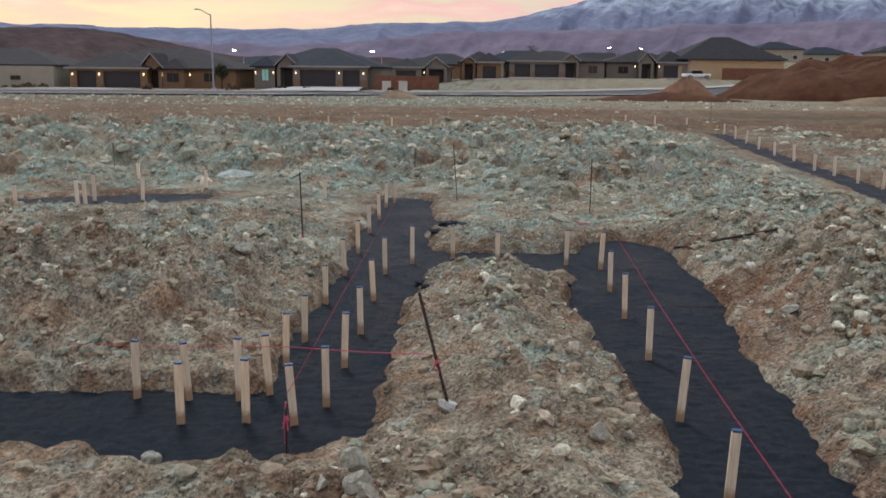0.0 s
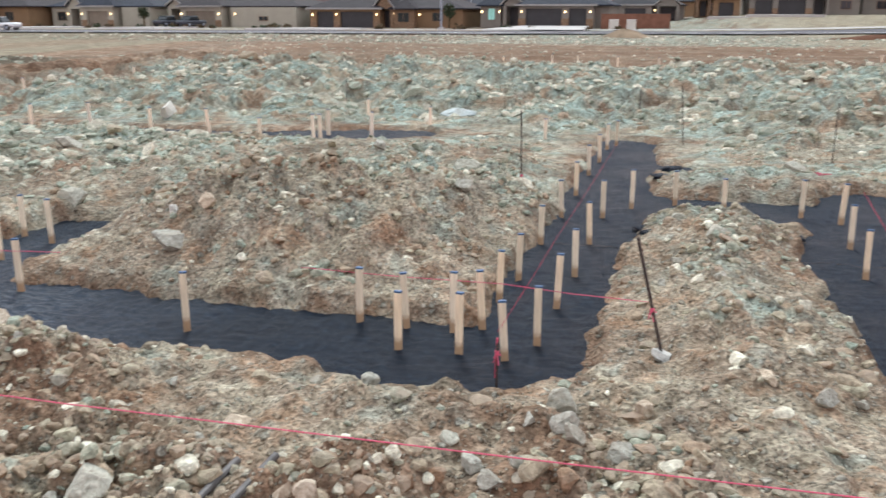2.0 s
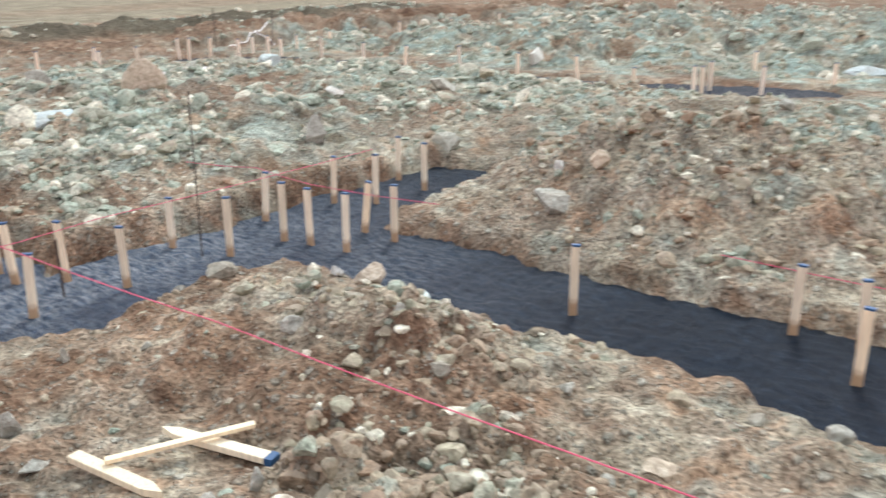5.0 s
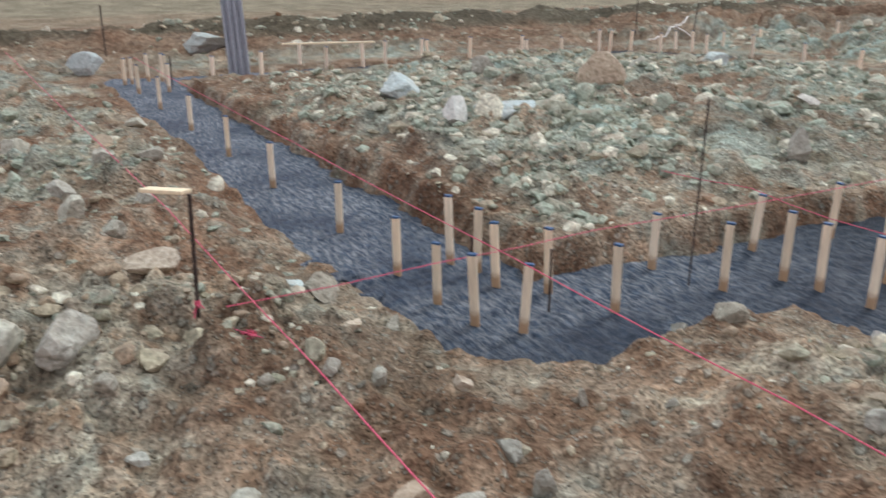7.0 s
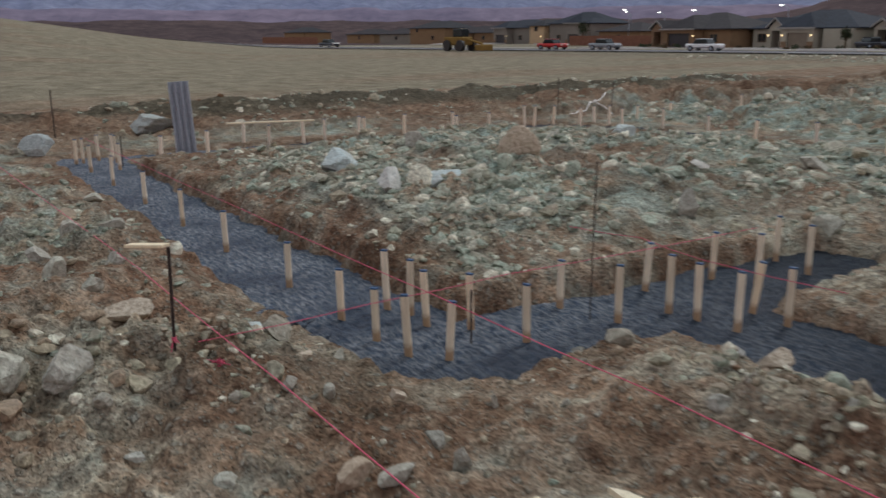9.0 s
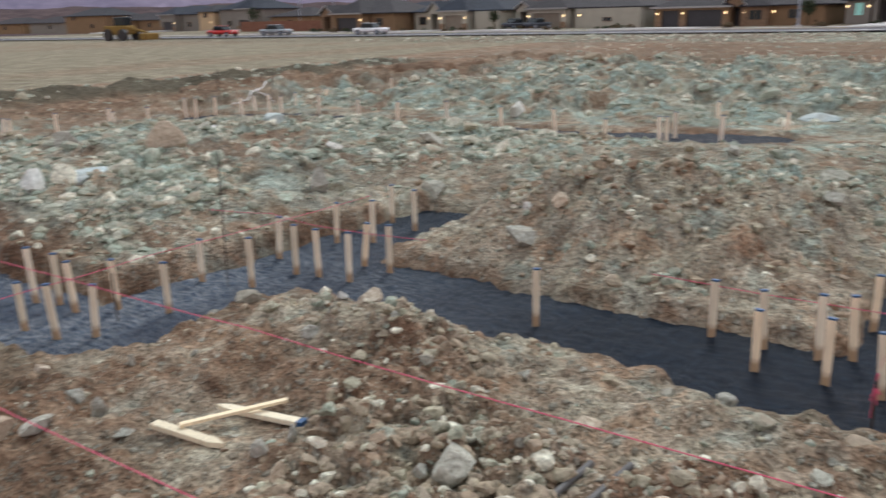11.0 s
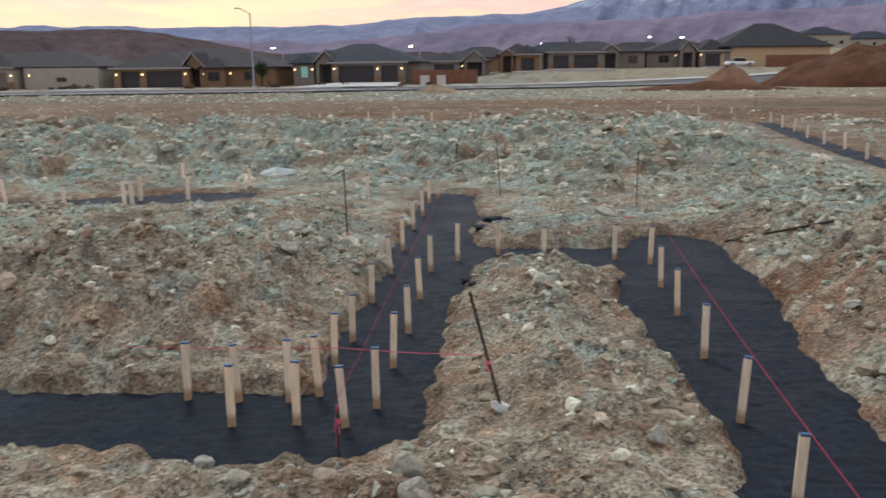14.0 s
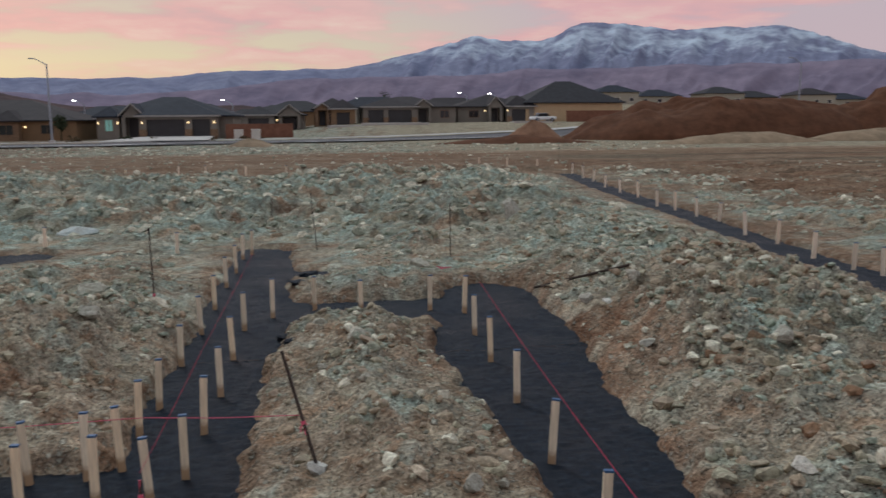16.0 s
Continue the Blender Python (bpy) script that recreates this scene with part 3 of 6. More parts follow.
def build_footing():
    """Wet concrete poured in the dug runs."""
    vs, fs, base = [], [], 0
    for (x0, x1, y0, y1, s) in [(1.0, 2.96, -5.8, 0.2, 0.06), (-7.6, 3.6, 0.2, 9.0, 0.03), (-7.6, 3.8, 9.0, 17.4, 0.05), (-20, -7.6, 1.8, 17.4, 0.06), (7.2, 12.6, 5.5, 39.0, 0.09), (-21, 12, 38.2, 42.5, 0.12)]:
        xs, ys = np.arange(x0, x1 + s / 2, s), np.arange(y0, y1 + s / 2, s)
        x, y = np.meshgrid(xs, ys, indexing="ij")
        d = run_distance(x, y)
        z = 0.012 * fbm(x * 3, y * 3, 3, 91) + 0.010 * vnoise(x * 22, y * 5, 95) + 0.008 * vnoise(x * 9, y * 24, 97)
        keep = (d < 0.16)
        idx = np.arange(x.size).reshape(x.shape)
        q = np.stack([idx[:-1, :-1], idx[1:, :-1], idx[1:, 1:], idx[:-1, 1:]], -1).reshape(-1, 4)
        q = q[keep.ravel()[q].all(1)]
        vs.append(np.stack([x.ravel(), y.ravel(), z.ravel()], -1))
        fs.append(q + base)
        base += x.size
    v, f = np.concatenate(vs), np.concatenate(fs)
    used, inv = np.unique(f, return_inverse=True)
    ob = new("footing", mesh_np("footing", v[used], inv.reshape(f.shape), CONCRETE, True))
    tagged(ob, "freshly poured dark grey concrete footing in dug trenches", "footing", kind="structure")


build_footing()


# ---- wooden grade stakes ----
def make_stake(h, w=0.054, d=0.032, wood=None):
    """A sawn stake with its head painted blue, at the origin."""
    bm = boxm(-w / 2, w / 2, -d / 2, d / 2, -0.05, h - 0.010, 0.003)
    for v in bm.verts:
        v.co.x += 0.003 * math.sin(9 * v.co.z)
    ob = part("wooden_stake", bm, wood or WOOD)
    part("painted_head", boxm(-w / 2 - 0.001, w / 2 + 0.001, -d / 2 - 0.001, d / 2 + 0.001, h - 0.010, h + 0.004, 0.002), BLUE, ob, "blue-painted sawn end")
    return ob


rng = random.Random(4)
# x, y, height
STAKES_A = [(-2.21, 6.21, 0.46), (-1.73, 5.74, 0.46), (-1.82, 6.21, 0.45), (-1.44, 6.22, 0.48), (-1.28, 5.77, 0.48), (-1.24, 6.34, 0.48), (-1.25, 7.02, 0.45), (-0.94, 5.76, 0.45), (-1.20, 7.62, 0.45), (-0.77, 6.11, 0.46), (-0.75, 6.97, 0.48), (-0.72, 7.92, 0.45), (-0.71, 9.06, 0.46), (-0.69, 10.30, 0.46), (-0.39, 10.90, 0.50), (0.13, 11.29, 0.44), (0.72, 11.12, 0.40), (1.60, 10.97, 0.46), (2.01, 10.75, 0.48), (1.93, 9.62, 0.47), (1.89, 8.54, 0.47), (1.85, 7.25, 0.48), (1.78, 5.92, 0.49), (1.76, 4.74, 0.46)]
STAKES_A += [(-1.21, 8.95, 0.42), (-1.17, 10.22, 0.46), (-1.16, 11.51, 0.46), (-1.16, 13.04, 0.46), (-1.12, 14.23, 0.46), (-1.12, 15.59, 0.46), (-1.00, 16.12, 0.46)]
STAKES_B = [(-3.45, 5.69, 0.47), (-6.62, 6.65, 0.46), (-6.28, 6.87, 0.48), (-6.74, 7.72, 0.46), (-6.25, 7.56, 0.48), (-5.38, 6.12, 0.48), (-5.72, 6.12, 0.46), (-5.50, 5.68, 0.48), (-5.86, 5.63, 0.48), (-6.11, 5.57, 0.50), (-6.65, 5.83, 0.46), (-6.15, 5.05, 0.48), (-6.70, 4.90, 0.42), (-6.17, 4.16, 0.46), (-6.64, 3.97, 0.46), (-6.17, 3.48, 0.44), (-6.90, 3.72, 0.46), (-7.20, 3.74, 0.48), (-6.40, 3.28, 0.47), (-6.79, 3.22, 0.42), (-7.44, 3.65, 0.52)]
STAKES_C = [(-7.40, 3.21, 0.43), (-8.50, 3.19, 0.43), (-10.13, 3.11, 0.45), (-11.71, 3.06, 0.45), (-13.37, 2.98, 0.46), (-15.26, 2.91, 0.46), (-16.90, 2.85, 0.46), (-18.00, 2.90, 0.46), (-17.95, 2.77, 0.46), (-18.3, 3.22, 0.48), (-18.1, 3.42, 0.5), (-17.85, 3.46, 0.5), (-16.86, 3.32, 0.46)]
STAKES_F = [(-17.75, 4.24), (-17.85, 5.15), (-18.85, 6.2), (-18.4, 6.6), (-18.6, 7.45), (-18.75, 8.0), (-18.9, 8.9), (-18.6, 8.9), (-18.75, 10.0), (-18.3, 11.05), (-18.05, 11.0), (-18.2, 12.0), (-18.8, 13.5), (-18.6, 13.65), (-18.65, 14.3), (-18.0, 14.65), (-18.0, 15.1), (-17.6, 15.25), (-17.3, 15.4), (-17.5, 16.1), (-16.2, 15.7), (-17.4, 17.2), (-14.8, 15.7), (-13.1, 15.2), (-12.05, 15.75), (-10.4, 15.5), (-9.0, 15.42), (-7.55, 14.8), (-6.60, 15.13), (-6.48, 15.18), (-6.63, 15.92), (-5.75, 16.0), (-4.9, 17.2), (-6.71, 18.4), (-2.32, 16.10), (-17.9, 19.0), (-18.4, 21.1), (-18.25, 23.4), (-18.7, 26.8), (-19.4, 29.8)]
STAKES_E = [(11.39, 36.38), (11.04, 33.80), (10.82, 31.84), (10.32, 29.08), (10.07, 26.93), (10.02, 25.23), (9.55, 22.62), (9.59, 21.52), (9.49, 20.02), (9.53, 18.91), (8.98, 16.66), (8.97, 15.39), (8.66, 13.69), (8.63, 12.54), (8.75, 11.99), (-18.78, 36.96), (-15.99, 38.50), (-12.42, 36.95), (-9.16, 37.31), (-7.52, 37.12), (-5.66, 38.85), (-4.49, 38.70), (-2.77, 38.49), (-1.00, 38.27), (9.70, 41.79), (8.72, 44.02), (10.81, 40.19)]
models = {}
for row, kind in ((STAKES_A, "a"), (STAKES_B, "b"), (STAKES_C, "c"), (STAKES_F, "f"), (STAKES_E, "e")):
    near = kind in "abc"
    for q in row:
        x, y = q[:2]
        h = q[2] if near else rng.choice((0.42, 0.45, 0.48))
        if (near, h) not in models:
            models[near, h] = make_stake(h) if near else make_stake(h, 0.065, 0.04, FAR_WOOD)
        yaw = rng.uniform(-18, 18) + math.degrees(math.atan2(-x, y)) * 0.5
        m = pose(x, y, 0.0 if near else 0.03, rng.gauss(0, 1.3), rng.gauss(0, 1.9), yaw)
        ob = copy_thing(models[near, h], m)
        lab = "pale sawn wooden stake, blue-painted head, standing in wet concrete" if near else "pale sawn wooden stake standing in a far trench"
        tagged(ob, lab, "stake", group="grade stakes in the footings")
for s in models.values():
    for c in list(s.children):
        bpy.data.objects.remove(c)
    bpy.data.objects.remove(s)


# ---- broken rock lying over the site ----
def m_rock(name, lo, mid, hi, attr=True):
    """Broken stone with dust on its upper sides."""
    m, nt, b = mat(name)
    p = position(nt)
    n = noise_tex(nt, p, 26.0, 5, 0.65)
    col = ramp(nt, n, [(0.32, lo), (0.5, mid), (0.68, hi)])
    if attr:
        a = nt.nodes.new("ShaderNodeAttribute")
        a.attribute_name = "tone"
        tint = ramp(nt, a.outputs["Fac"], [(0.0, (0.62, 0.36, 0.24)), (0.2, (1.0, 0.80, 0.65)), (0.36, (1.05, 0.98, 0.81)), (0.5, (0.86, 1.01, 0.93)), (0.72, (1.04, 1.20, 1.11)), (0.9, (1.6, 1.6, 1.47)), (1.0, (2.15, 2.1, 1.95))])
    else:
        tint = ramp(nt, nt.nodes.new("ShaderNodeObjectInfo").outputs["Random"], [(0.0, (0.85, 0.80, 0.74)), (0.5, (1, 1, 1)), (1.0, (1.2, 1.2, 1.14))])
    col = mixc(nt, 1.0, col, tint, "MULTIPLY")
    nz = nt.nodes.new("ShaderNodeSeparateXYZ")
    nt.links.new(nt.nodes.new("ShaderNodeNewGeometry").outputs["Normal"], nz.inputs[0])
    n2 = noise_tex(nt, p, 6.0, 4, 0.6)
    mm = node(nt, "ShaderNodeMath", op="MULTIPLY")
    nt.links.new(ramp(nt, nz.outputs[2], [(0.2, (0, 0, 0)), (0.9, (0.8, 0.8, 0.8) if attr else (0.35, 0.35, 0.35))]), mm.inputs[0])
    nt.links.new(ramp(nt, n2, [(0.42, (0, 0, 0)), (0.62, (1, 1, 1))]), mm.inputs[1])
    col = mixc(nt, mm.outputs[0], col, (0.32, 0.255, 0.20))
    nt.links.new(col, b.inputs["Base Color"])
    b.inputs["Roughness"].default_value = 0.9
    b.inputs["Specular IOR Level"].default_value = 0.2
    bump(nt, b, n, 1.0, 0.022)
    return m


RUBBLE = m_rock("broken_rock", (0.17, 0.165, 0.145), (0.34, 0.335, 0.295), (0.52, 0.51, 0.46))
BOULDER = m_rock("pale_boulder", (0.22, 0.215, 0.19), (0.385, 0.38, 0.335), (0.53, 0.52, 0.47), False)
WHITE_ROCK = m_rock("chalk_rock", (0.42, 0.43, 0.42), (0.64, 0.65, 0.63), (0.78, 0.78, 0.75), False)
TAN_ROCK = m_rock("tan_boulder", (0.30, 0.24, 0.185), (0.50, 0.415, 0.33), (0.63, 0.56, 0.47), False)
BLUE_ROCK = m_rock("bluish_rock", (0.30, 0.345, 0.355), (0.46, 0.535, 0.545), (0.64, 0.70, 0.71), False)

nrng = np.random.RandomState(11)


def ico(subdiv):
    bm = bmesh.new()
    bmesh.ops.create_icosphere(bm, subdivisions=subdiv, radius=1.0)
    v = np.array([x.co[:] for x in bm.verts])
    f = np.array([[w.index for w in p.verts] for p in bm.faces])
    bm.free()
    return v, f


def chip(v, r, cuts, lo=0.42, hi=0.78):
    """Flattens a ball against random planes, as broken stone."""
    out = v.copy()
    for _ in range(cuts):
        n = r.normal(size=3)
        n /= np.linalg.norm(n)
        lim = r.uniform(lo, hi)
        over = np.maximum(out @ n - lim, 0)
        out = out - over[:, None] * n
    return out


def scatter(n, x0, x1, y0, y1, smin, smax, power, subdiv, dens=None, earthy=0.0):
    """Stones over a stretch of the site, half sunk in the soil: corners, faces and a tone for each corner."""
    base, f = ico(subdiv)
    forms = [chip(base, nrng, 7) for _ in range(14)]
    x, y = nrng.uniform(x0, x1, n), nrng.uniform(y0, y1, n)
    d = run_distance(x, y)
    s = smin + (smax - smin) * nrng.uniform(0, 1, n) ** power
    clump = fbm(x * 0.8, y * 0.8, 3, 71 + subdiv)
    far = (x > 6.5) | (x < -17) | (y > 13.5)
    keep = (d > np.where(far, 0.7, 0.08) + 0.9 * s) & (nrng.uniform(0, 1, n) < np.clip(0.25 + 0.6 * clump + 0.75 * pile(x, y), 0.12, 1))
    keep &= (nrng.uniform(0, 1, n) < 0.55) | ~((x < -3.6) & (y < 4.6) & (s < 0.06))
    keep &= (nrng.uniform(0, 1, n) < 0.4) | (d > 0.7) | (y > 14)
    if dens is not None:
        keep &= nrng.uniform(0, 1, n) < dens(x, y)
    x, y, s = x[keep], y[keep], s[keep]
    z = height(x, y)
    n = len(x)
    shape = np.array(forms)[nrng.randint(0, 14, n)]
    sc = s[:, None] * np.stack([nrng.uniform(0.75, 1.3, n), nrng.uniform(0.65, 1.1, n), nrng.uniform(0.45, 0.85, n)], -1)
    v = shape * sc[:, None, :]
    a, c = nrng.uniform(0, 6.283, n), nrng.normal(0, 0.45, n)
    ca, sa = np.cos(c)[:, None], np.sin(c)[:, None]
    v = np.stack([v[..., 0], v[..., 1] * ca - v[..., 2] * sa, v[..., 1] * sa + v[..., 2] * ca], -1)
    ca, sa = np.cos(a)[:, None], np.sin(a)[:, None]
    v = np.stack([v[..., 0] * ca - v[..., 1] * sa, v[..., 0] * sa + v[..., 1] * ca, v[..., 2]], -1)
    v = v + np.stack([x, y, z - 0.02 * s], -1)[:, None, :]
    k = base.shape[0]
    faces = (f[None] + (np.arange(n) * k)[:, None, None]).reshape(-1, 3)
    green = np.clip(0.42 + 0.016 * (y - 8) + 0.25 * fbm(x * 0.35, y * 0.35, 3, 71), 0.15, 0.72)
    inner = (x > -16) & (x < -7.2) & (y > 4.5) & (y < 14)
    green = np.where(inner, 0.62, green)
    green = np.where((x < -3.4) & (y < 4.8), green + 0.12, green)
    green = green + earthy * (0.27 - green)
    tone = np.clip(green + nrng.normal(0, 0.17 - 0.08 * earthy, n), 0, 1)
    tone = np.where(nrng.uniform(0, 1, n) < 0.13, 0.97, tone)
    return v.reshape(-1, 3), faces, np.repeat(tone, k)


def rubble(name, label, sets):
    vs, fs, ts, base = [], [], [], 0
    for args in sets:
        v, f, t = scatter(*args)
        vs.append(v), fs.append(f + base), ts.append(t)
        base += len(v)
    ob = new(name, mesh_np(name, np.concatenate(vs), np.concatenate(fs), RUBBLE, False, {"tone": np.concatenate(ts)}))
    tagged(ob, label, "rubble", kind="stuff")


def d_site(x, y):
    w = sstep(-25, -18, x) * (1 - 0.8 * sstep(11.5, 14, x)) * (1 - 0.85 * sstep(35, 40, y))
    return w


def d_bank(x, y):
    return np.exp(-((x + 25.6 + 0.12 * (y - 12)) / 1.2) ** 2)


rubble("gravel", "small broken stones and clods over the dug ground", [
    (24000, -8.5, 4.5, 1.6, 8.5, 0.007, 0.045, 3.2, 1, None, 0.5), (5000, -5, 5, -5, 1.6, 0.008, 0.05, 3.0, 1, None, 0.5), (19000, -8.5, 6.5, 7.0, 16.0, 0.012, 0.07, 3.2, 1), (9000, -16.5, -6.5, -1.5, 6.0, 0.014, 0.075, 2.6, 1), (3600, -5.6, -1.3, 6.3, 10.6, 0.015, 0.10, 3.4, 1), (900, -0.3, 1.6, 5.8, 10.4, 0.015, 0.08, 3.2, 1), (1500, 2.7, 6.0, 4.0, 11.0, 0.015, 0.09, 3.2, 1)])
rubble("rubble", "grey-green broken rock strewn over the site", [
    (800, -8.5, 5.0, 1.6, 9.0, 0.03, 0.10, 3.2, 2, None, 0.3), (260, -1.6, 1.2, 3.4, 5.2, 0.03, 0.085, 2.0, 2), (900, -9, 8.0, 8.0, 20.0, 0.05, 0.17, 3.0, 2), (11000, -17, -6.8, 4.0, 15.0, 0.025, 0.13, 2.8, 1), (380, -16, -7, 5.2, 14.0, 0.08, 0.24, 3.0, 2),
    (15000, -19, 11.5, 15.5, 38.0, 0.03, 0.20, 3.8, 1, d_site), (225, -19, 11.5, 17.0, 37.0, 0.10, 0.34, 2.6, 2, d_site), (1200, -30, 14, 36.0, 62.0, 0.04, 0.18, 3.0, 1), (260, -17, -5.5, -2.5, 3.0, 0.05, 0.17, 2.6, 2), (3000, 2.8, 7.8, 3.0, 16.0, 0.02, 0.12, 2.8, 1),
    (2600, -31, -24, -4, 34, 0.04, 0.22, 2.2, 1, d_bank), (700, 9.5, 30, 12.0, 40.0, 0.03, 0.12, 3.0, 1), (1500, 11.6, 15.2, 13.0, 38.0, 0.03, 0.2, 2.6, 1), (2600, -45, 8, 60.0, 80.0, 0.05, 0.22, 2.6, 1), (2500, -60, 30, 60.0, 82.0, 0.05, 0.30, 3.0, 1), (700, -24, -18.3, -2, 20, 0.03, 0.14, 2.6, 1)])


def d_heap(x, y):
    return pile(x, y) ** 2


rubble("clods", "loose tan and grey clods heaped beside the trenches", [
    (5200, -4.6, 2.0, 1.8, 5.2, 0.022, 0.075, 2.2, 2, d_heap, 0.75), (2600, -5.6, -1.4, 6.4, 10.4, 0.03, 0.10, 2.4, 2, d_heap, 0.75), (700, -0.2, 1.5, 5.4, 10.4, 0.025, 0.09, 2.4, 2, None, 0.7), (1800, 2.6, 6.8, 3.5, 12.0, 0.03, 0.11, 2.2, 2, d_heap, 0.75), (1500, -8.5, -4.0, 0.0, 5.0, 0.025, 0.085, 2.4, 2, d_heap, 0.75)])


def z_at(x, y):
    return float(height(np.array([x]), np.array([y]))[0])


def rock(x, y, sx, sy, sz, seed, material=None, label="pale broken rock lying on rubble", rough=0.09):
    """One large stone, chipped flat on its sides."""
    r = np.random.RandomState(seed)
    sx, sy, sz = 1.12 * sx, 1.12 * sy, 1.2 * sz
    v, f = ico(4)
    v = chip(v, r, 9, 0.36, 0.70)
    bumpy = np.array([noise.fractal(Vector(p) * 2.3 + Vector((seed, 0, 0)), 0.8, 2.0, 4) for p in v])
    v = v * (1 + rough * bumpy)[:, None] * np.array([sx, sy, sz])
    ob = new("rock", mesh_np("rock", v, f, material or BOULDER, False))
    ob.matrix_world = pose(x, y, z_at(x, y) + 0.35 * sz, 0, 0, r.uniform(0, 360))
    return tagged(ob, label, "rock", group="large rocks on the site")


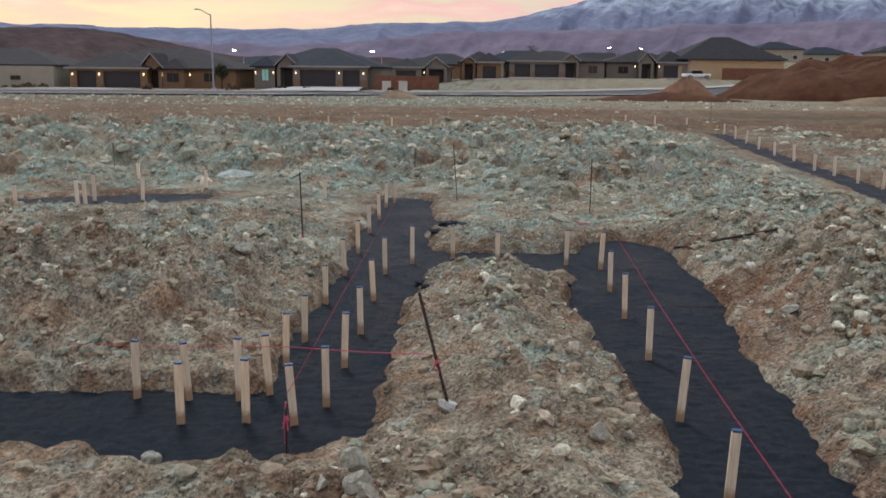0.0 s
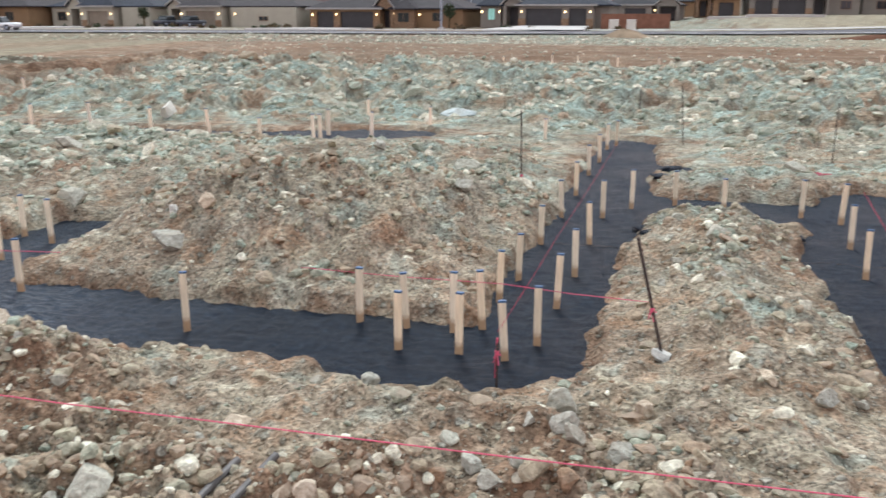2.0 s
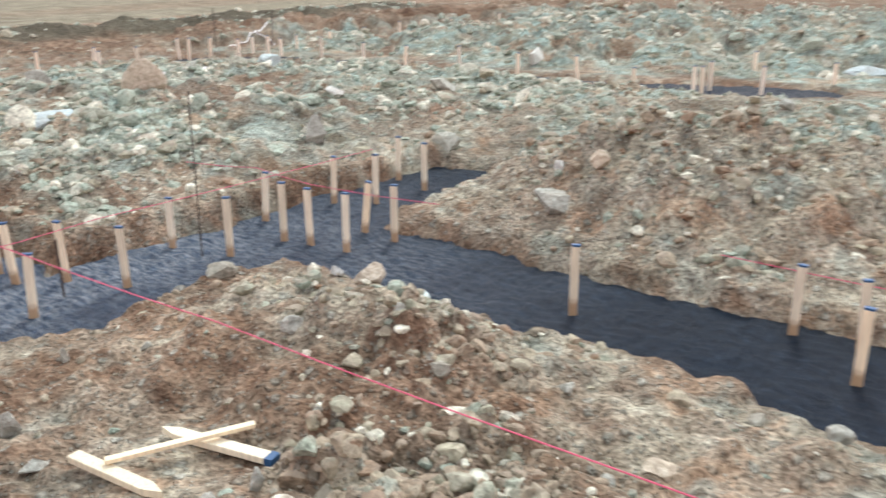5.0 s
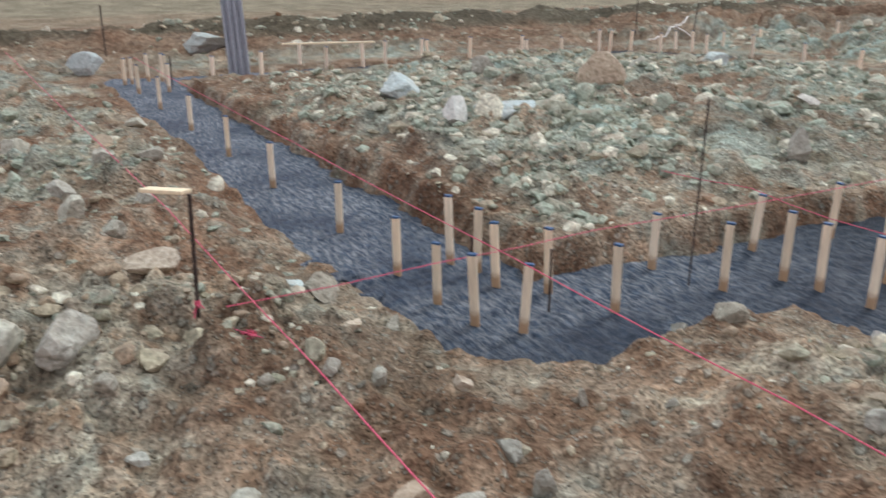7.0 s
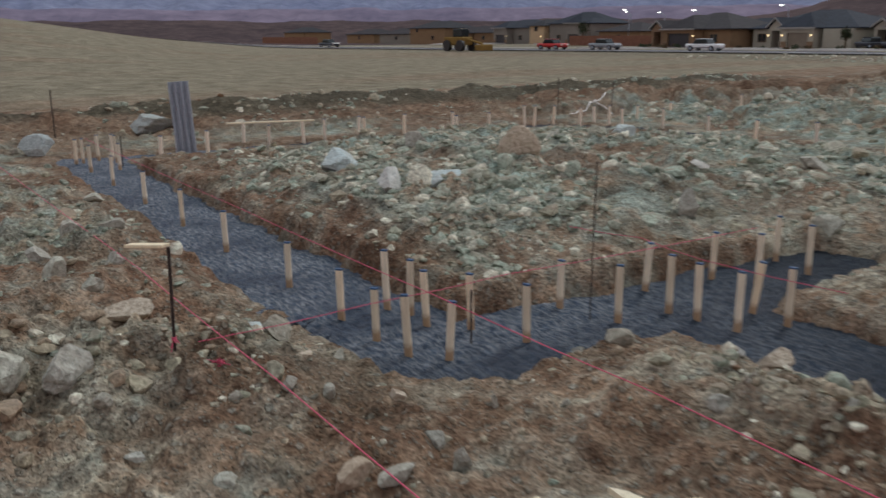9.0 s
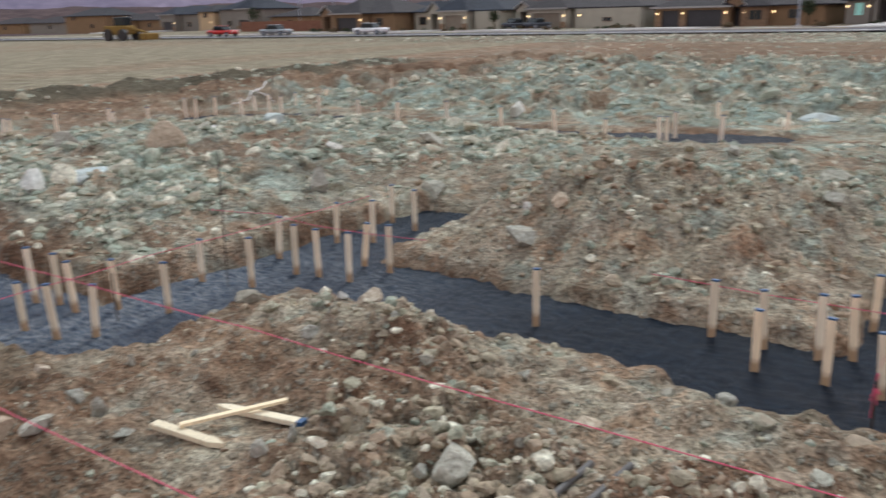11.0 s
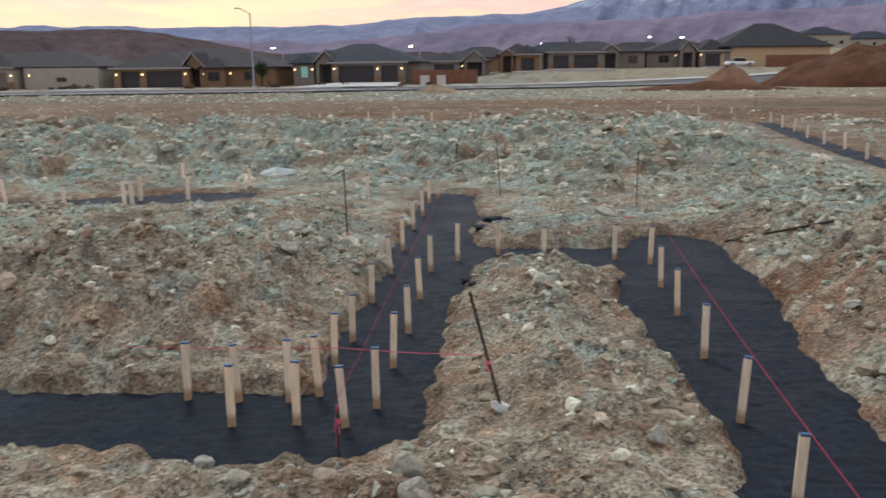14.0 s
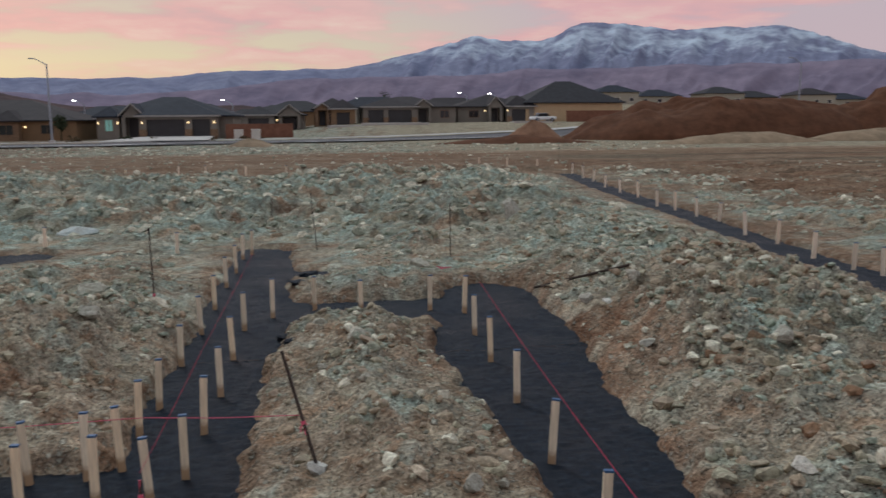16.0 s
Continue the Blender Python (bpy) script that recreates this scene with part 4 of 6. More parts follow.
W = "chalky white rock on rubble"
TR = "tan rock lying on red soil"
WHT, BLD, TAN, BLU = WHITE_ROCK, BOULDER, TAN_ROCK, BLUE_ROCK
for k, args in enumerate([
        (0.14, 5.80, 0.085, 0.07, 0.08, WHT, "white rock holding the foot of a steel bar"),
        # beside the near footing corner
        (-0.38, 4.64, 0.085, 0.07, 0.09), (-0.33, 4.16, 0.10, 0.08, 0.09), (-0.25, 4.06, 0.07, 0.06, 0.06), (-0.75, 3.91, 0.09, 0.06, 0.05), (-0.03, 4.12, 0.10, 0.08, 0.07), (0.06, 4.69, 0.08, 0.06, 0.05, TAN, TR), (-1.60, 4.78, 0.07, 0.06, 0.06), (-0.87, 4.02, 0.05, 0.045, 0.045),
        (-0.49, 4.19, 0.045, 0.04, 0.04), (-0.59, 3.71, 0.07, 0.055, 0.05), (-0.47, 3.78, 0.06, 0.05, 0.05), (-1.36, 3.49, 0.045, 0.04, 0.04), (-1.33, 3.31, 0.07, 0.06, 0.06, TAN, TR), (-1.46, 3.34, 0.06, 0.05, 0.06, TAN, TR), (-1.95, 4.80, 0.06, 0.05, 0.035), (-1.12, 4.88, 0.04, 0.04, 0.03),
        # foreground heap of clods
        (-2.09, 4.05, 0.085, 0.06, 0.04, TAN, "flat pinkish rock on loose soil"), (-2.34, 3.10, 0.115, 0.10, 0.10, BLD, "round pale rock in a heap of clods"), (-2.44, 3.0, 0.055, 0.045, 0.04), (-3.22, 4.0, 0.055, 0.045, 0.045), (-2.80, 4.48, 0.055, 0.04, 0.035), (-2.27, 3.92, 0.04, 0.04, 0.035), (-3.23, 2.68, 0.055, 0.045, 0.05), (-3.25, 2.91, 0.035, 0.03, 0.065), (-2.99, 2.59, 0.12, 0.045, 0.045, TAN, "long tan stone on loose soil"), (-3.52, 4.06, 0.045, 0.04, 0.04), (-4.18, 3.92, 0.075, 0.05, 0.05),
        (-4.35, 5.14, 0.115, 0.085, 0.08, BLU, "bluish white rock beside the trench"), (-3.95, 5.22, 0.11, 0.06, 0.05), (-5.0, 5.06, 0.055, 0.05, 0.05, WHT, W), (-4.74, 5.12, 0.12, 0.10, 0.10, TAN, "reddish clod at the trench edge"), (-5.58, 4.5, 0.13, 0.09, 0.06), (-5.72, 4.28, 0.06, 0.05, 0.05),
        # red soil west of the walk
        (-4.59, 1.98, 0.14, 0.08, 0.075, TAN, "long tan rock lying on red soil"), (-4.50, 2.16, 0.13, 0.06, 0.05), (-4.86, 2.59, 0.07, 0.05, 0.05), (-4.63, 2.60, 0.06, 0.045, 0.09), (-4.2, 2.5, 0.07, 0.05, 0.03), (-6.9, 2.23, 0.16, 0.09, 0.06, BLU, "flat bluish white rock beside the trench"), (-6.83, 2.48, 0.14, 0.12, 0.11), (-6.4, 2.74, 0.11, 0.06, 0.05), (-6.27, 2.43, 0.09, 0.06, 0.05, TAN, TR), (-5.02, 1.53, 0.06, 0.05, 0.05), (-5.62, 2.33, 0.05, 0.05, 0.05), (-5.51, 2.71, 0.065, 0.05, 0.05, TAN, TR), (-5.11, 3.14, 0.04, 0.03, 0.05), (-4.92, 3.5, 0.035, 0.03, 0.04),
        (-7.3, 0.42, 0.36, 0.30, 0.32, TAN, "big rounded reddish boulder on red soil"), (-6.75, 0.58, 0.13, 0.11, 0.12, BLD, "angular grey rock in a heap"), (-6.38, 0.72, 0.16, 0.12, 0.19, BLD, "angular grey rock in a heap"), (-6.28, 1.03, 0.18, 0.12, 0.12, BLD, "broad grey rock in a heap"), (-6.08, 0.42, 0.26, 0.15, 0.13, BLD, "angular grey rock in a heap"), (-5.93, 1.12, 0.07, 0.06, 0.05), (-5.47, 1.2, 0.08, 0.05, 0.025), (-5.78, 1.82, 0.05, 0.04, 0.04), (-5.65, 2.1, 0.05, 0.04, 0.04), (-7.35, 1.58, 0.19, 0.13, 0.09, TAN, "flat reddish rock on red soil"), (-8.1, 1.2, 0.13, 0.11, 0.09), (-7.9, 1.42, 0.09, 0.08, 0.09), (-8.7, 1.75, 0.11, 0.09, 0.08), (-9.2, 1.2, 0.12, 0.1, 0.1),
        (-10.4, 1.6, 0.15, 0.12, 0.11), (-11.6, 0.9, 0.20, 0.16, 0.16), (-10.9, 2.08, 0.15, 0.12, 0.09), (-13.1, 2.3, 0.14, 0.12, 0.10), (-19.0, 2.25, 0.30, 0.24, 0.26, BLU, "bluish broken rock at the trench end"), (-19.4, 2.0, 0.18, 0.15, 0.12), (-21.7, 4.9, 0.85, 0.6, 0.25, BLU, "broad pale rock heap at the field edge"),
        # rubble inside the western footings
        (-9.9, 5.0, 0.27, 0.16, 0.19, WHT, W), (-9.75, 5.6, 0.42, 0.26, 0.17, BLU, "bluish broken rock beside a white one"), (-12.5, 5.5, 0.42, 0.30, 0.23, BLU, "bluish broken rock on rubble"), (-10.3, 7.1, 0.28, 0.25, 0.25, TAN, "large tan boulder among grey-green rubble"), (-9.7, 7.2, 0.18, 0.16, 0.15), (-7.75, 7.48, 0.20, 0.13, 0.18, BLD, "pale pointed rock beside the trench"), (-6.81, 8.62, 0.17, 0.14, 0.10), (-8.94, 9.0, 0.24, 0.14, 0.08, WHT, W), (-11.5, 8.6, 0.22, 0.18, 0.14), (-12.0, 10.5, 0.28, 0.22, 0.16, BLU, "bluish broken rock on rubble"), (-14.0, 7.6, 0.25, 0.2, 0.15), (-13.2, 12.2, 0.26, 0.2, 0.16), (-8.6, 10.8, 0.2, 0.16, 0.12),
        # mound and beyond
        (-4.27, 6.8, 0.20, 0.15, 0.14, BLD, "pale rock on the side of a spoil mound"), (-4.05, 7.06, 0.09, 0.08, 0.09, TAN, "tan rock on the side of a spoil mound"), (-4.46, 7.16, 0.09, 0.075, 0.08, WHT, "white rock on a spoil mound"), (-4.33, 11.0, 0.16, 0.12, 0.10), (-2.06, 8.83, 0.14, 0.11, 0.08), (-2.56, 10.83, 0.20, 0.15, 0.11), (-4.72, 19.2, 0.48, 0.36, 0.13, BLU, "large bluish white rock slab on rubble"), (-6.2, 20.4, 0.22, 0.18, 0.12), (-10.8, 16.8, 0.34, 0.12, 0.26, WHT, "long white stone leaning on rubble"), (-4.1, 11.9, 0.15, 0.12, 0.11),
        # between and beside the eastern footings
        (0.77, 5.32, 0.075, 0.06, 0.05, TAN, TR), (1.06, 5.18, 0.085, 0.07, 0.065), (1.30, 5.33, 0.05, 0.05, 0.04), (0.13, 9.55, 0.14, 0.12, 0.11), (0.58, 8.31, 0.17, 0.11, 0.09, BLD, "broad pale rock on the spoil"), (0.54, 7.14, 0.05, 0.05, 0.04), (0.19, 7.91, 0.06, 0.05, 0.045), (0.08, 7.2, 0.05, 0.045, 0.04), (4.02, 16.4, 0.30, 0.24, 0.30, BLD, W), (3.11, 4.95, 0.12, 0.05, 0.04, WHT, "long white stone on rubble"), (4.2, 7.08, 0.11, 0.09, 0.08), (3.41, 10.08, 0.11, 0.09, 0.08), (3.29, 7.9, 0.08, 0.07, 0.06), (5.3, 7.4, 0.14, 0.11, 0.09), (1.76, 13.3, 0.15, 0.12, 0.10), (4.1, 10.9, 0.10, 0.08, 0.07), (3.57, 9.79, 0.085, 0.07, 0.06, WHT, W), (4.02, 10.22, 0.16, 0.09, 0.09)]):
    args = args[:5] + (k + 1,) + args[5:]
    rock(*args)


def splash(x, y, r, seed):
    """A lump of concrete dropped at the trench edge."""
    q = np.random.RandomState(seed)
    v, f = ico(3)
    wob = np.array([noise.fractal(Vector(p) * 1.8 + Vector((seed, 3, 0)), 0.8, 2.0, 4) for p in v])
    v = v * (1 + 0.45 * wob)[:, None] * np.array([1.25 * r, 0.85 * r, 0.32 * r])
    ob = new("concrete_lump", mesh_np("concrete_lump", v, f, CONCRETE, True))
    ob.matrix_world = pose(x, y, z_at(x, y) + 0.04 * r, 0, 0, q.uniform(0, 360))
    tagged(ob, "dark lump of spilled wet concrete at a trench edge", "concrete lump", group="spilled concrete")


for k, (x, y, r) in enumerate(((-0.27, 9.35, 0.13), (-0.20, 9.75, 0.10), (-0.12, 9.1, 0.08), (-0.30, 10.0, 0.09), (-0.10, 12.6, 0.12), (0.05, 13.2, 0.14), (1.42, 9.7, 0.09), (-7.2, 2.72, 0.12), (-6.98, 2.8, 0.10), (-7.6, 2.68, 0.10))):
    splash(x, y, r, 300 + k)


# ---- steel bars, string lines and loose timber ----
def rod(bm, a, b, r, sides=8):
    a, b = Vector(a), Vector(b)
    d = b - a
    m = Matrix.Translation((a + b) / 2) @ d.to_track_quat("Z", "Y").to_matrix().to_4x4()
    bmesh.ops.create_cone(bm, cap_ends=True, segments=sides, radius1=r, radius2=r, depth=d.length, matrix=m)


def steel_bar(x, y, h, lean=(0, 0), label="dark rusty steel bar driven into the ground", z=None, r=0.008, tape=0.0):
    z0 = (z_at(x, y) if z is None else z)
    bm = bmesh.new()
    top = (lean[0], lean[1], h)
    rod(bm, (-lean[0] * 0.2, -lean[1] * 0.2, -0.15), top, r)
    n = int(h / 0.035)
    for k in range(n):
        t = (k + 0.5) / n
        c = Vector(top) * t
        bmesh.ops.create_cone(bm, cap_ends=True, segments=8, radius1=r * 1.18, radius2=r * 1.18, depth=0.006, matrix=Matrix.Translation(c))
    ob = part("steel_bar", bm, STEEL)
    ob.location = (x, y, z0)
    tagged(ob, label, "steel bar", group="steel bars on the site")
    if tape:
        bm = bmesh.new()
        c = Vector(top) * tape
        bmesh.ops.create_cone(bm, cap_ends=True, segments=8, radius1=0.016, radius2=0.014, depth=0.025, matrix=Matrix.Translation(c))
        for k in range(5):
            a = k * 1.3
            rod(bm, c, c + Vector((0.03 * math.cos(a), 0.03 * math.sin(a), -0.02 - 0.015 * k)), 0.004, 4)
        part("string_knot", bm, LINE, ob, "bright pink string tied round the bar")
    return ob


steel_bar(0.14, 5.78, 0.82, (-0.22, 0.12), "leaning dark steel bar with pink string, beside a white rock", tape=0.42, r=0.011)
steel_bar(2.37, 14.1, 0.9)
steel_bar(0.18, 16.0, 1.05, (-0.08, 0))
steel_bar(-1.78, 10.8, 0.88, (-0.02, 0), tape=0.08)
steel_bar(-8.2, 20.8, 0.62)
steel_bar(-0.76, 19.0, 0.55)
steel_bar(13.6, 46.0, 1.0)
steel_bar(-6.34, 4.92, 1.28, (-0.03, 0.04), "dark steel bar standing in wet concrete", 0.0, r=0.0055)
steel_bar(-6.38, 3.80, 0.42, (0, 0), "short dark steel bar standing in wet concrete", 0.0)
steel_bar(-6.82, 3.48, 0.42, (0, 0), "short dark steel bar standing in wet concrete", 0.0)
steel_bar(-20.8, 2.8, 1.0, r=0.014)
steel_bar(-17.3, 3.45, 0.6, r=0.012)
steel_bar(-19.6, 15.2, 1.0, r=0.012)
steel_bar(-19.4, 16.9, 0.95, (0.1, 0), r=0.012)
steel_bar(-6.45, 1.66, 0.66, (0.02, 0.01), "upright steel bar with pink string tied low", r=0.010, tape=0.12)
steel_bar(-0.9, 5.28, 0.42, (0.0, 0.02), "steel bar with pink string at the trench corner", tape=0.75)


def tube(way, r, sides=5):
    """One unbroken tube along a line of points."""
    bm = bmesh.new()
    rings = []
    for k, p in enumerate(way):
        d = (way[min(k + 1, len(way) - 1)] - way[max(k - 1, 0)]).normalized()
        u = d.orthogonal().normalized() if not rings else (last - d * last.dot(d)).normalized()
        last = u
        w = d.cross(u)
        rings.append([bm.verts.new(p + r * (math.cos(6.2832 * j / sides) * u + math.sin(6.2832 * j / sides) * w)) for j in range(sides)])
    for a, b in zip(rings, rings[1:]):
        for j in range(sides):
            bm.faces.new((a[j], a[(j + 1) % sides], b[(j + 1) % sides], b[j]))
    bm.faces.new(rings[0][::-1])
    bm.faces.new(rings[-1])
    return bm


def string_line(pts, label="taut pink mason's string stretched over the site", sag=0.01, r=0.003, paint=None):
    way = []
    for a, b in zip(pts, pts[1:]):
        a, b = Vector(a), Vector(b)
        n = max(2, int((b - a).length / 0.6))
        way += [a.lerp(b, k / n) - Vector((0, 0, sag * 4 * (k / n) * (1 - k / n))) for k in range(n)]
    bm = tube(way + [Vector(pts[-1])], r)
    ob = part("string_line", bm, paint or LINE)
    return tagged(ob, label, "string", group="pink string lines")


string_line([(-17.9, 2.95, 0.47), (-10.0, 3.3, 0.45), (-6.3, 3.46, 0.45), (-4.3, 3.55, 0.45), (-2.0, 3.6, 0.45), (2.6, 3.82, 0.45)], r=0.0036)
string_line([(-20.0, 1.0, 0.46), (-8.2, 1.82, 0.46), (-5.5, 1.96, 0.45), (-2.2, 2.1, 0.45)], r=0.0036)
string_line([(-0.9, 5.3, 0.40), (-0.87, 7.7, 0.42), (-0.8, 13.5, 0.42)], "dull red mason's string stretched along the trench", 0.01, 0.0022, RED_LINE)
string_line([(-2.7, 6.2, 0.42), (-1.06, 6.22, 0.42), (0.02, 5.86, 0.50)], "pink mason's string stretched across the trench")
string_line([(2.3, 11.2, 0.30), (2.02, 6.65, 0.30), (1.88, 3.5, 0.30)], "dull red mason's string stretched along the trench", 0.01, 0.0035, RED_LINE)
string_line([(-6.42, 1.80, 0.40), (-6.4, 3.0, 0.45), (-6.5, 4.2, 0.45), (-6.52, 7.1, 0.46)], "pink mason's string stretched across the trench")
string_line([(-7.6, 5.72, 0.44), (-6.8, 5.9, 0.46), (-6.0, 5.8, 0.45), (-4.9, 6.1, 0.40)], "pink mason's string tied to a stake")
string_line([(-0.9, 5.29, 0.36), (-0.92, 5.33, 0.06)], "loose pink string end hanging at the corner", 0.0, 0.006)


def tangle(x, y, s, seed):
    r = random.Random(seed)
    z = z_at(x, y)
    bm = tube([Vector((r.gauss(0, s), r.gauss(0, s * 0.5), 0.01 + abs(r.gauss(0.015, 0.015)))) for _ in range(26)], 0.003, 4)
    ob = part("string_tangle", bm, LINE)
    ob.location = (x, y, z)
    tagged(ob, "loose tangle of bright pink string on the soil", "string")


tangle(-6.2, 1.85, 0.07, 1)
tangle(-6.5, 0.42, 0.07, 2)
tangle(2.1, 13.3, 0.08, 3)


def loose_stake(x, y, ang, length, pointed, blue, tilt=0.0, lift=0.03):
    """A stake lying on the ground: square head, tapered point."""
    w, d = 0.062, 0.032
    bm = boxm(-length / 2, length / 2 - (0.09 if pointed else 0), -w / 2, w / 2, -d / 2, d / 2, 0.003)
    if pointed:
        e = length / 2
        vs = [bm.verts.new(c) for c in ((e - 0.0901, -w / 2, -d / 2), (e - 0.0901, w / 2, -d / 2), (e - 0.0901, w / 2, d / 2), (e - 0.0901, -w / 2, d / 2), (e, 0, -d / 2), (e, 0, d / 2))]
        for f in ((0, 4, 5, 3), (1, 2, 5, 4), (3, 5, 2), (0, 1, 4)):
            bm.faces.new([vs[k] for k in f])
    ob = part("loose_stake", bm, BARE_WOOD)
    if blue:
        part("painted_head", boxm(-length / 2 - 0.003, -length / 2 + 0.035, -w / 2 - 0.001, w / 2 + 0.001, -d / 2 - 0.001, d / 2 + 0.001), BLUE, ob, "blue-painted sawn end")
    ob.matrix_world = pose(x, y, lift, 0, tilt, ang)
    return tagged(ob, "pale wooden stake with a cut point lying on soil" if pointed else "thin pale wooden batten lying across two stakes", "stake", group="loose stakes")


loose_stake(-3.77, 2.63, 7, 0.54, True, False, 0, 0.245)
loose_stake(-3.655, 3.03, 194, 0.60, True, True, 0, 0.235)
b = loose_stake(-3.72, 2.91, 66, 0.56, False, False, 0, 0.28)
b.scale = (1.1, 0.6, 0.6)


def plank(a, b, w, t, label):
    a, b = Vector(a), Vector(b)
    L = (b - a).length
    ob = part("plank", boxm(-L / 2, L / 2, -w / 2, w / 2, -t / 2, t / 2, 0.003), BARE_WOOD)
    d = (b - a).normalized()
    ob.matrix_world = Matrix.Translation((a + b) / 2) @ d.to_track_quat("X", "Z").to_matrix().to_4x4()
    return tagged(ob, label, "plank")


plank((-6.44, 1.66, 0.67 + z_at(-6.45, 1.66)), (-6.74, 1.5, 0.63 + z_at(-6.45, 1.66)), 0.07, 0.02, "short pale batten fixed level on top of a steel bar")
plank((-18.5, 5.75, 0.53), (-18.1, 7.5, 0.53), 0.09, 0.03, "long tan board laid on top of two stakes")


def formwork_panel(x, y):
    """Ribbed galvanised panel standing in the trench."""
    root = new("formwork_panel")
    root.matrix_world = pose(x, y, 0.0, -3, -3, 72)
    part("sheet", boxm(-0.19, 0.19, -0.008, 0.008, -0.05, 1.42, 0.002), GALV, root)
    for k in range(4):
        cx = -0.165 + 0.11 * k
        part("rib", boxm(cx - 0.024, cx + 0.024, -0.07, -0.008, -0.05, 1.42, 0.006), GALV, root)
    for z in (0.35, 0.85, 1.22):
        part("cross_band", boxm(-0.19, 0.19, -0.02, -0.008, z - 0.03, z + 0.03, 0.003), GALV, root)
    tagged(root, "grey ribbed galvanised steel panel standing in a trench", "panel")


formwork_panel(-18.05, 4.8)


def pipe(a, b, r, label):
    bm = bmesh.new()
    rod(bm, a, b, r, 10)
    ob = part("pipe", bm, GREY_PIPE)
    tagged(ob, label, "pipe", group="pipes lying on the soil")


GREY_PIPE = m_plain("grey_pipe", (0.09, 0.085, 0.085), 0.55, 0.2, 0.3, 20)
pipe((-1.86, 2.6, z_at(-1.86, 2.6) + 0.03), (-1.82, 3.56, z_at(-1.82, 3.56) + 0.03), 0.02, "weathered grey pipe half buried in rubble")
pipe((-1.72, 2.7, z_at(-1.72, 2.7) + 0.03), (-1.62, 3.58, z_at(-1.62, 3.58) + 0.03), 0.02, "weathered grey pipe half buried in rubble")


def lying_pole(a, b, r, label):
    """A slim pole resting on the highest spots of the ground below it."""
    t = np.linspace(0, 1, 12)
    z0, z1 = z_at(*a), z_at(*b)
    over = height(a[0] + t * (b[0] - a[0]), a[1] + t * (b[1] - a[1])) - (z0 + t * (z1 - z0))
    up = max(float(over.max()) - 0.03, 0.0) + r
    bm = bmesh.new()
    rod(bm, (a[0], a[1], z0 + up), (b[0], b[1], z1 + up), r, 8)
    tagged(part("pole", bm, OLD_WOOD), label, "pole", group="poles lying on the spoil")


OLD_WOOD = m_plain("weathered_pole", (0.055, 0.042, 0.036), 0.8, 0.0, 0.4, 25)
lying_pole((3.18, 11.72), (4.14, 10.62), 0.017, "slim dark wooden pole lying on rubble")
lying_pole((6.4, 10.8), (7.7, 10.98), 0.017, "slim dark wooden pole lying on red soil")


def ground_cable(pts, material, r, label, name="cable"):
    cu = bpy.data.curves.new(name, "CURVE")
    cu.dimensions, cu.bevel_depth, cu.bevel_resolution = "3D", r, 2
    sp = cu.splines.new("POLY")
    dense = []
    for a, b in zip(pts, pts[1:]):
        for k in range(10):
            t = k / 10
            dense.append((a[0] + t * (b[0] - a[0]), a[1] + t * (b[1] - a[1])))
    dense.append(pts[-1])
    sp.points.add(len(dense) - 1)
    for q, (x, y) in zip(sp.points, dense):
        q.co = (x, y, z_at(x, y) + r + 0.01, 1)
    cu.materials.append(material)
    tagged(new(name, cu), label, "cable")


BLACK = m_plain("black_rubber", (0.02, 0.02, 0.022), 0.6)
HOSE = m_plain("white_hose", (0.75, 0.72, 0.70), 0.5)
bm = bmesh.new()
rod(bm, (3.2, 11.45, z_at(3.2, 11.45) + 0.07), (5.0, 12.1, z_at(5.0, 12.1) + 0.07), 0.013)
tagged(part("steel_bar", bm, STEEL), "long dark steel bar lying on the rubble", "steel bar", group="steel bars on the site")
ground_cable([(6.0, 10.3), (6.9, 10.3), (7.2, 9.8)], BLACK, 0.022, "black cable lying over the rubble")
ground_cable([(-19.6, 15.6), (-20.0, 16.6), (-20.9, 18.2), (-20.2, 17.0), (-19.3, 17.4)], HOSE, 0.018, "white hose lying loosely on red soil", "hose")
ground_cable([(-13.4, 9.4), (-13.9, 9.7), (-13.3, 10.1), (-13.6, 10.4)], HOSE, 0.025, "short white strap lying on rubble", "strap")


# ---- the road, the houses along it, and the distance ----
ASPHALT = m_plain("asphalt", (0.10, 0.10, 0.11), 0.85, 0, 0.2, 0.6, 0.1)
PALE_CONC = m_plain("pale_concrete", (0.442, 0.425, 0.416), 0.85, 0, 0.1, 1.5, 0.1)
KERB = m_plain("kerb_concrete", (0.42, 0.41, 0.41), 0.85, 0, 0.1, 2.0, 0.1)
ROOF_SLATE = m_plain("slate_roof_tiles", (0.025, 0.031, 0.045), 0.8, 0, 0.25, 1.2, 0.4, 0.05)
ROOF_BROWN = m_plain("brown_roof_tiles", (0.034, 0.031, 0.036), 0.8, 0, 0.25, 1.2, 0.4, 0.05)
ROOF_GREY = m_plain("grey_roof_tiles", (0.032, 0.033, 0.040), 0.8, 0, 0.25, 1.2, 0.4, 0.05)
STUCCO_TAN = m_plain("tan_stucco", (0.225, 0.150, 0.090), 0.9, 0, 0.1, 0.8, 0.1)
STUCCO_PALE = m_plain("pale_stucco", (0.368, 0.352, 0.296), 0.9, 0, 0.08, 0.8, 0.1)
STUCCO_GREY = m_plain("grey_stucco", (0.210, 0.196, 0.175), 0.9, 0, 0.1, 0.8, 0.1)
STUCCO_CREAM = m_plain("cream_stucco", (0.496, 0.376, 0.240), 0.9, 0, 0.08, 0.8, 0.1)
